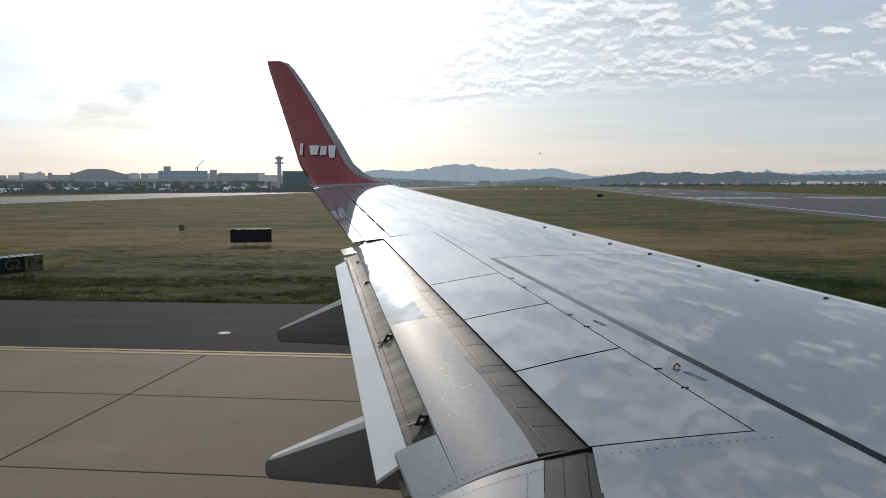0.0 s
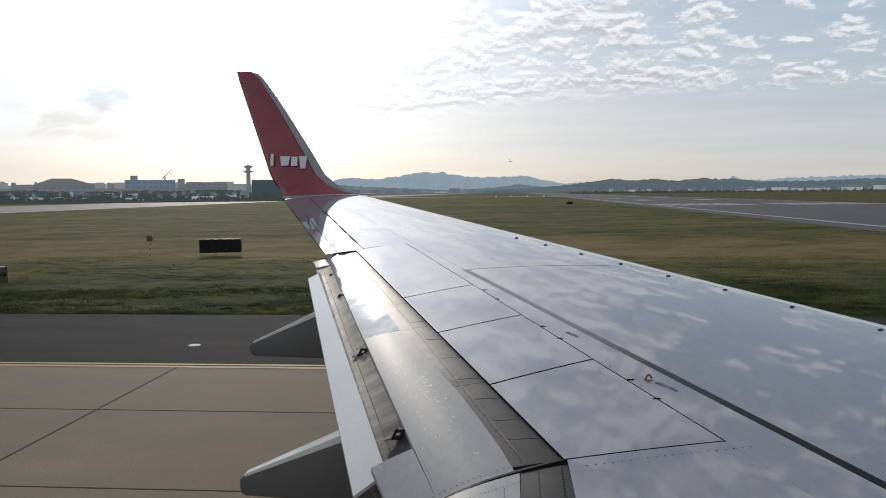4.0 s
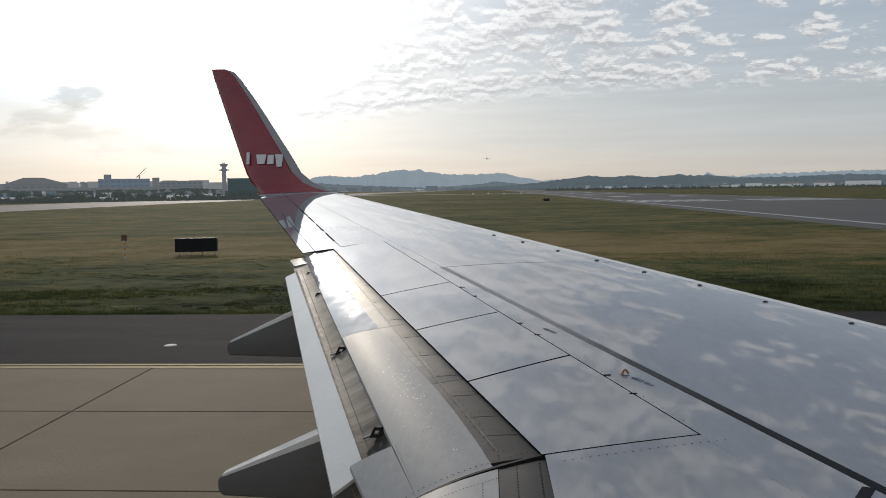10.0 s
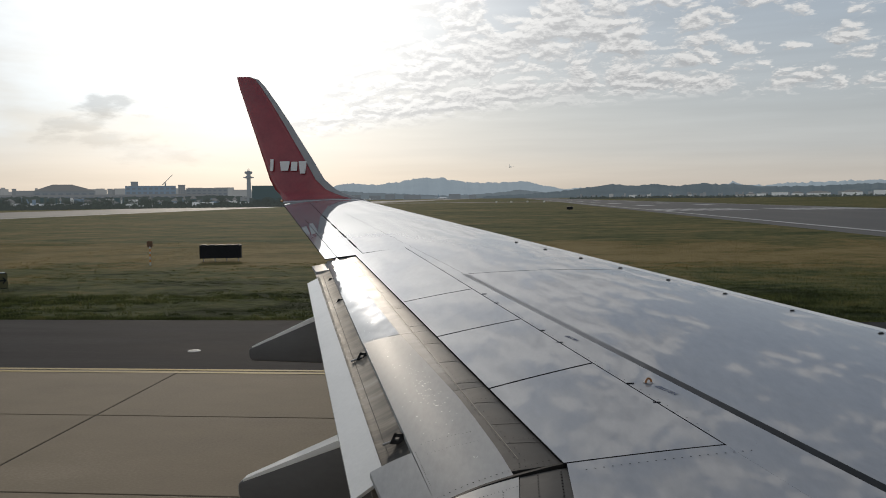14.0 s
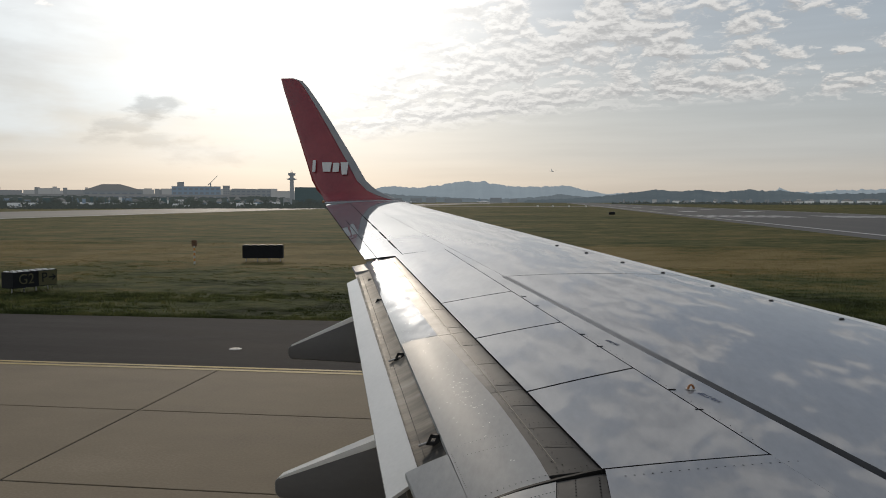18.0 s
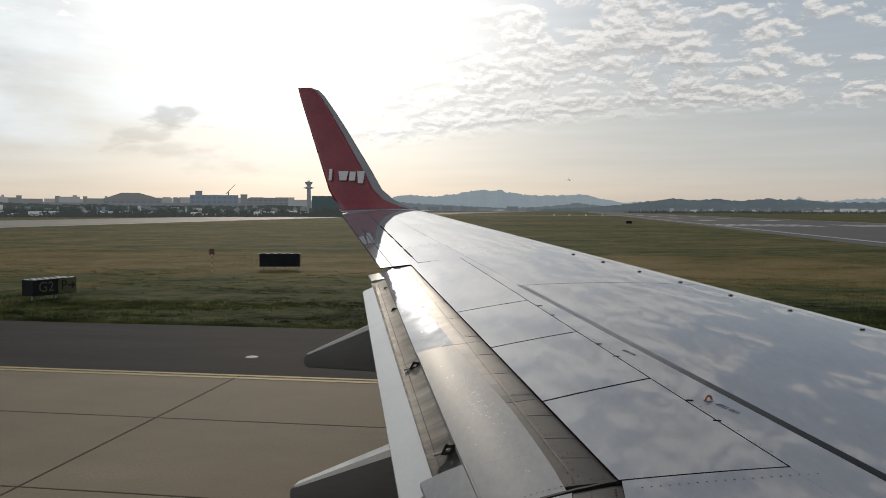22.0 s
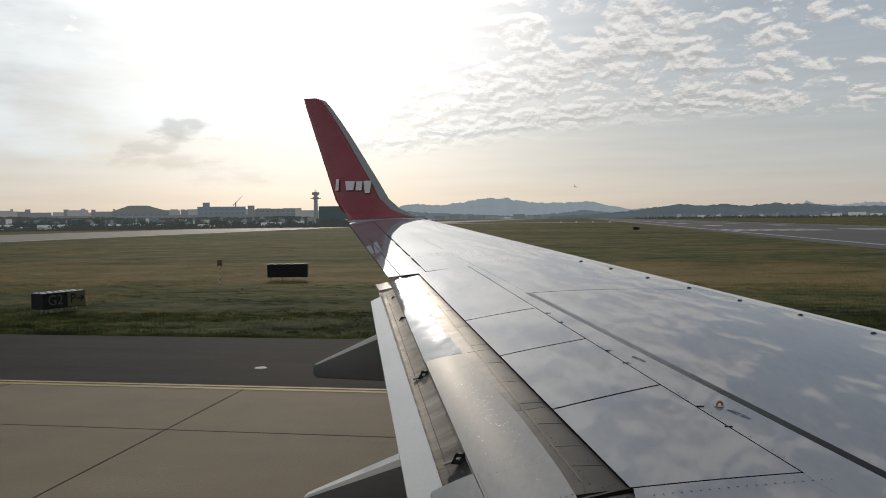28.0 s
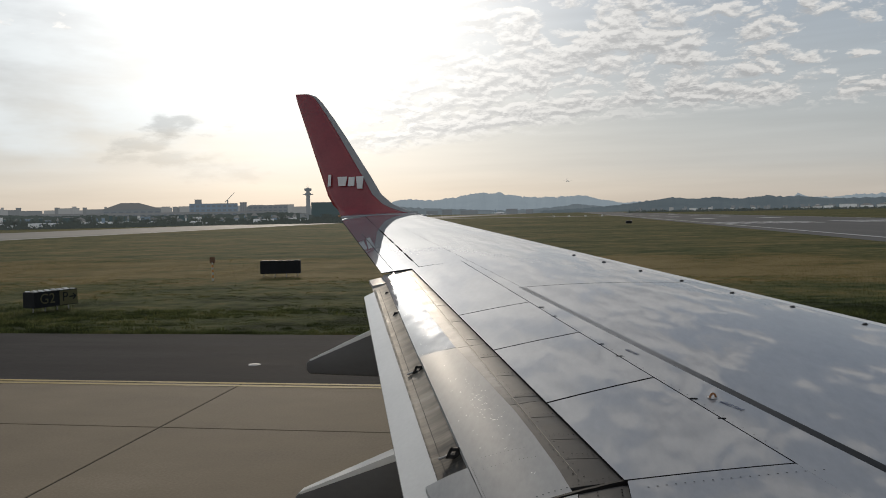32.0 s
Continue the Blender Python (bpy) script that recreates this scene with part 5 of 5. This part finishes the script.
# low scrub in front of the trees
rs = np.random.default_rng(3)
n = 17000
turns, dist = np.radians(rs.uniform(14, 47, n)), rs.uniform(430, 520, n)
turns[14000:], dist[14000:] = np.radians(rs.uniform(-34, -4, n - 14000)), rs.uniform(1250, 1350, n - 14000)
cx, cy = -np.sin(turns) * dist, np.cos(turns) * dist
lump = 0.5 + 0.5 * np.sin(np.degrees(turns) * 3.1) * np.sin(np.degrees(turns) * 7.7 + dist * 0.05)
cz = rs.uniform(0, 1, n) ** 1.4 * (0.9 + 1.9 * lump)
quads = np.stack([np.stack([cx, cy, cz], 1) + rs.normal(0, 0.55, (n, 3)) * (1 + 1.5 * (dist > 1000))[:, None] for _ in range(4)], 1)
quads[:, :, 2] = np.maximum(quads[:, :, 2], -0.03)
me = bpy.data.meshes.new("scrub")
me.from_pydata(quads.reshape(-1, 3).tolist(), [], np.arange(n * 4).reshape(-1, 4).tolist())
me.materials.append(LEAF_A)
tagged(new("scrub", me), "low dark scrub along the airfield's edge", "bushes", kind="stuff")

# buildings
# these walls, panes and roofs carry the haze before them as a faint glow
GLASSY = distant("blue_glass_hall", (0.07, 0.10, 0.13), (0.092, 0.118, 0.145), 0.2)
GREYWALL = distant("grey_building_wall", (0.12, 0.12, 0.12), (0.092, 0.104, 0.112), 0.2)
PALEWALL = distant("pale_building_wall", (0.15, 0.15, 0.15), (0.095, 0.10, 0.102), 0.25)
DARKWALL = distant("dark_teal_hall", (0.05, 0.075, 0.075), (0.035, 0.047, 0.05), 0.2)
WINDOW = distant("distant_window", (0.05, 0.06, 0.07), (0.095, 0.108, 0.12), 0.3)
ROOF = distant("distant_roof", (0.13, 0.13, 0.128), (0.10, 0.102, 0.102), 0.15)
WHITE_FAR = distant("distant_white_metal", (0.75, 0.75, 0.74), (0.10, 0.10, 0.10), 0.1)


def house(name, label, turn0, turn1, top, dist, mat, storeys=3, deep=40.0, roof="flat", category="building", win=True, ridge_up=0.3):
    """A building that fills the turns given and reaches the height angle given."""
    x0, y0 = polar(turn0, dist)
    x1, y1 = polar(turn1, dist)
    w = math.hypot(x1 - x0, y1 - y0)
    h = rise(top, dist)
    b = thing(name, label, category, ((x0 + x1) / 2, (y0 + y1) / 2, -0.03), math.degrees(math.atan2(y1 - y0, x1 - x0)))
    wall_h = h if roof == "flat" else h * (1 - ridge_up)
    part("wall", boxed(-w / 2, w / 2, 0, deep, 0, wall_h - 0.4), mat, b)
    if roof == "flat":
        part("roof", boxed(-w / 2 - 0.3, w / 2 + 0.3, -0.3, deep + 0.3, wall_h - 0.4, wall_h, bevel=0.1), ROOF, b)
    else:
        bm = extrude_outline([(-w / 2 - 0.8, wall_h - 0.4), (-w * 0.19, h), (w * 0.12, h), (w / 2 + 0.8, wall_h - 0.4)], -0.8, deep)
        part("roof", bm, ROOF, b)
    if win:
        n = max(3, int(w / 7))
        step = (wall_h - 1.5) / storeys
        pane = finish(boxed(-0.5 * w / n * 0.62, 0.5 * w / n * 0.62, -0.12, 0.05, 0, step * 0.5), "window")
        pane.materials.append(WINDOW)
        for s in range(storeys):
            for k in range(n):
                ob = new("window", pane)
                ob.location = (-w / 2 + w * (k + 0.5) / n, 0, 0.9 + step * s + step * 0.2)
                ob.parent = b
    return b


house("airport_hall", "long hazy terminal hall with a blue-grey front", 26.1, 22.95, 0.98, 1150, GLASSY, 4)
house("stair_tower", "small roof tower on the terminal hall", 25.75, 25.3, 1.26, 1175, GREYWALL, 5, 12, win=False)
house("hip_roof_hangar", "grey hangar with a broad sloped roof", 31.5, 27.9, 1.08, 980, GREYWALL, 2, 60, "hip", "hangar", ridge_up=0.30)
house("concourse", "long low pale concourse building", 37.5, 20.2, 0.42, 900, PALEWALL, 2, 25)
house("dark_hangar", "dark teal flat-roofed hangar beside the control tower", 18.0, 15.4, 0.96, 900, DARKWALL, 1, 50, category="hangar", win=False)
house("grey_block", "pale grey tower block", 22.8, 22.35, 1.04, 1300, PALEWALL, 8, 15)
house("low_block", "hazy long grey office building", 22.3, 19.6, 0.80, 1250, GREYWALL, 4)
r = random.Random(12)
turn = 46.0
while turn > 18.5:
    wd = r.choice((0.15, 0.25, 0.3, 0.5, 0.9, 1.3))
    house("town_block", "hazy grey town block on the skyline", turn, turn - wd, r.uniform(0.62, 0.86) + (0.14 if wd < 0.3 else 0.0) * r.random(), r.uniform(1700, 2300), r.choice((HAZE_TOWN, HAZE_PALE)), 5, 20, win=False)
    turn -= wd * r.uniform(0.6, 1.1)
# low sheds and stores between the trees and the halls
for k in range(64):
    a = 18.3 + 26 * (k + r.random()) / 64
    house("low_shed", "low hazy shed at the airfield's edge", a, a - r.choice((0.06, 0.1, 0.2, 0.35, 0.6)), r.uniform(0.0, 0.32), r.uniform(560, 770), r.choice((GREYWALL, DARKWALL, GLASSY, DARKWALL, WHITE_FAR)), 1, 12, r.choice(("flat", "hip")), win=False)
# white halls on the other side of the field
for a, b, top, d in ((-14.9, -15.5, 0.0, 1500), (-15.55, -16.15, 0.06, 1500), (-16.2, -16.75, 0.03, 1500), (-17.1, -18.1, 0.10, 1450), (-18.3, -19.0, 0.12, 1500), (-19.2, -20.6, 0.15, 1500), (-21.2, -22.4, 0.2, 1500), (-23.0, -25.0, 0.17, 1550), (-11.9, -12.15, 0.10, 1700), (-10.6, -10.8, 0.06, 1800), (-9.2, -9.4, 0.04, 1800), (-8.0, -8.5, 0.02, 1800)):
    house("white_hall", "low white airfield building", a, b, top + 0.06, d, WHITE_FAR, 1, 20, "flat" if r.random() < 0.6 else "hip", win=False)
for k in range(46):
    a = -4.0 - 24.0 * (k + r.random()) / 46
    house("hillside_block", "small pale hazy block at the foot of the hills", a, a - r.uniform(0.06, 0.3), r.uniform(0.06, 0.2), r.uniform(2300, 2650), r.choice((HAZE_PALE, HAZE_TOWN, GREYWALL, GREYWALL, HAZE_TOWN)), 2, 15, win=False)
for a, b, top in ((12.4, 11.6, 0.3), (11.3, 10.6, 0.24), (10.0, 9.2, 0.2), (8.9, 8.2, 0.26), (7.6, 6.4, 0.2), (4.4, 3.6, 0.26), (3.0, 2.5, 0.2)):
    house("far_hall", "hazy low building at the end of the airfield", a, b, top, 2300, GREYWALL, 2, 25, win=False)

# control tower
tx, ty = polar(18.2, 1080)
tower = thing("control_tower", "slender grey control tower with two stepped cabins", "control tower", (tx, ty, -0.03))
H = rise(2.05, 1080)
bm = bmesh.new()
tube(bm, (0, 0, 0), (0, 0, H * 0.80), 3.0, 2.4, 20)
part("shaft", bm, GREYWALL, tower)
for z0, z1, ra, rb, mt, nm in ((0.73, 0.755, 3.0, 6.6, GREYWALL, "gallery"), (0.755, 0.775, 6.8, 6.8, GREYWALL, "gallery"), (0.775, 0.80, 4.0, 3.6, WINDOW, "cabin"), (0.80, 0.86, 2.4, 2.6, GREYWALL, "neck"),
                             (0.86, 0.88, 3.0, 5.0, GREYWALL, "gallery"), (0.88, 0.925, 4.2, 5.0, WINDOW, "cabin"), (0.925, 0.945, 5.2, 4.6, GREYWALL, "roof"), (0.945, 0.965, 2.0, 1.6, GREYWALL, "roof")):
    bm = bmesh.new()
    tube(bm, (0, 0, H * z0), (0, 0, H * z1), ra, rb, 20)
    part(nm, bm, mt, tower)
bm = bmesh.new()
for x in (-1.2, 0.0, 1.2):
    tube(bm, (x, 0, H * 0.96), (x, 0, H * (1.02 if x else 1.05)), 0.18, 0.1, 6)
part("mast", bm, GREYWALL, tower)

# crane over the hall
cx, cy = polar(23.6, 1250)
crane = thing("tower_crane", "thin tower crane above the terminal roofs", "crane", (cx, cy, -0.03))
bm = bmesh.new()
tube(bm, (0, 0, 0), (0, 0, 30), 0.9, 0.9, 6)
part("mast", bm, GREYWALL, crane)
bm = bmesh.new()
tube(bm, (-4, 0, 27), (11, 0, 41), 0.6, 0.3, 6)
part("jib", bm, GREYWALL, crane)

# vehicles and aircraft parked before the hall, seen as pale specks
def van(turn, dist, size, label):
    x, y = polar(turn, dist)
    v = thing("parked_van", label, "van", (x, y, -0.03), turn + r.uniform(-20, 20), "parked vehicles")
    part("body", boxed(-2.6 * size, 2.6 * size, -1, 1, 0.5, 2.4 * size, bevel=0.25), WHITE_FAR, v)
    part("windscreen", boxed(1.2 * size, 2.0 * size, -1.02, 1.02, 1.3, 2.0 * size, bevel=0.05), WINDOW, v)
    for wx in (-1.6, 1.6):
        bm = bmesh.new()
        tube(bm, (wx * size, -1.03, 0.42), (wx * size, 1.03, 0.42), 0.42, 0.42, 14)
        part("wheel", bm, RUBBER, v)


for k in range(110):
    a = 18.5 + 24 * r.random()
    van(a, r.uniform(440, 800), r.choice((0.6, 0.8, 1, 1.2)), "white parked airport vehicle")


def small_airliner(turn, dist, up, heading, scale, label, name="parked_airliner"):
    x, y = polar(turn, dist)
    p = thing(name, label, "airplane", (x, y, up), heading)
    bm = bmesh.new()
    for k in range(10):
        a, b = -18 + 3.6 * k, -14.4 + 3.6 * k
        ra = 1.9 * (1 - abs(a / 19) ** 5) + 0.05
        rb = 1.9 * (1 - abs(b / 19) ** 5) + 0.05
        tube(bm, (a * scale, 0, 3.4 * scale), (b * scale, 0, 3.4 * scale), ra * scale, rb * scale, 16)
    part("fuselage", bm, WHITE_FAR, p)
    for sgn in (-1, 1):
        bm = bmesh.new()
        pts = [(3, 0), (-3, 0), (-7, 16.5), (-5.4, 16.5)]
        a = [bm.verts.new((px * scale, sgn * py * scale, (2.5 + 0.1 * py + 0.15) * scale)) for px, py in pts]
        b = [bm.verts.new((px * scale, sgn * py * scale, (2.5 + 0.1 * py - 0.2) * scale)) for px, py in pts]
        bm.faces.new(a), bm.faces.new(b[::-1])
        for i in range(4):
            bm.faces.new((a[i], b[i], b[(i + 1) % 4], a[(i + 1) % 4]))
        bmesh.ops.recalc_face_normals(bm, faces=bm.faces)
        part("wing", bm, WHITE_FAR, p)
        bm = bmesh.new()
        tube(bm, (3.6 * scale, sgn * 5 * scale, 1.7 * scale), (0.2 * scale, sgn * 5 * scale, 1.8 * scale), 1.0 * scale, 0.8 * scale, 14)
        part("engine", bm, GREYWALL, p)
    bm = extrude_outline([(x * scale, z * scale) for x, z in ((-12.5, 5), (-16.5, 11.5), (-18.5, 11.5), (-17.2, 4.6))], -0.2 * scale, 0.2 * scale)
    part("tail_fin", bm, GLASSY, p)
    for gx, gy in ((13, 0), (-1.5, 2.8), (-1.5, -2.8)):
        bm = bmesh.new()
        tube(bm, (gx * scale, gy * scale, 0), (gx * scale, gy * scale, 2.4 * scale), 0.3 * scale, 0.2 * scale, 8)
        part("landing_gear", bm, RUBBER, p)


small_airliner(4.85, 1900, -0.03, 60, 1.0, "small white airliner standing at the runway's far end")
small_airliner(9.95, 1700, -0.03, 100, 0.8, "white airliner parked far across the field")
for a, d in ((20.1, 640), (21.1, 600), (22.3, 610), (24.4, 620), (25.3, 600), (26.7, 610), (29.0, 640), (31.4, 600), (34.2, 620), (36.6, 610)):
    small_airliner(a, d + 120, -0.03, r.uniform(0, 360), 0.5, "white airliner parked before the hall")

# approach lights and glide path boxes in the far grass
for a in (1.09, 0.04, -1.08, -2.22):
    x, y = polar(a, 560)
    p = thing("glide_light", "pale glide path light box in the grass", "airfield light", (x, y, -0.03), a, "glide path lights")
    part("case", boxed(-0.6, 0.6, -0.5, 0.5, 0.35, 1.1, bevel=0.1), WHITE_FAR, p)
    part("leg", boxed(-0.4, -0.3, -0.1, 0.1, 0, 0.4), STEEL, p)
    part("leg", boxed(0.3, 0.4, -0.1, 0.1, 0, 0.4), STEEL, p)

# an airliner that climbs away far beyond the runway
small_airliner(0.1, 2600, rise(2.05, 2600), 80, 0.85, "small airliner in the air far beyond the runway", "flying_airliner")
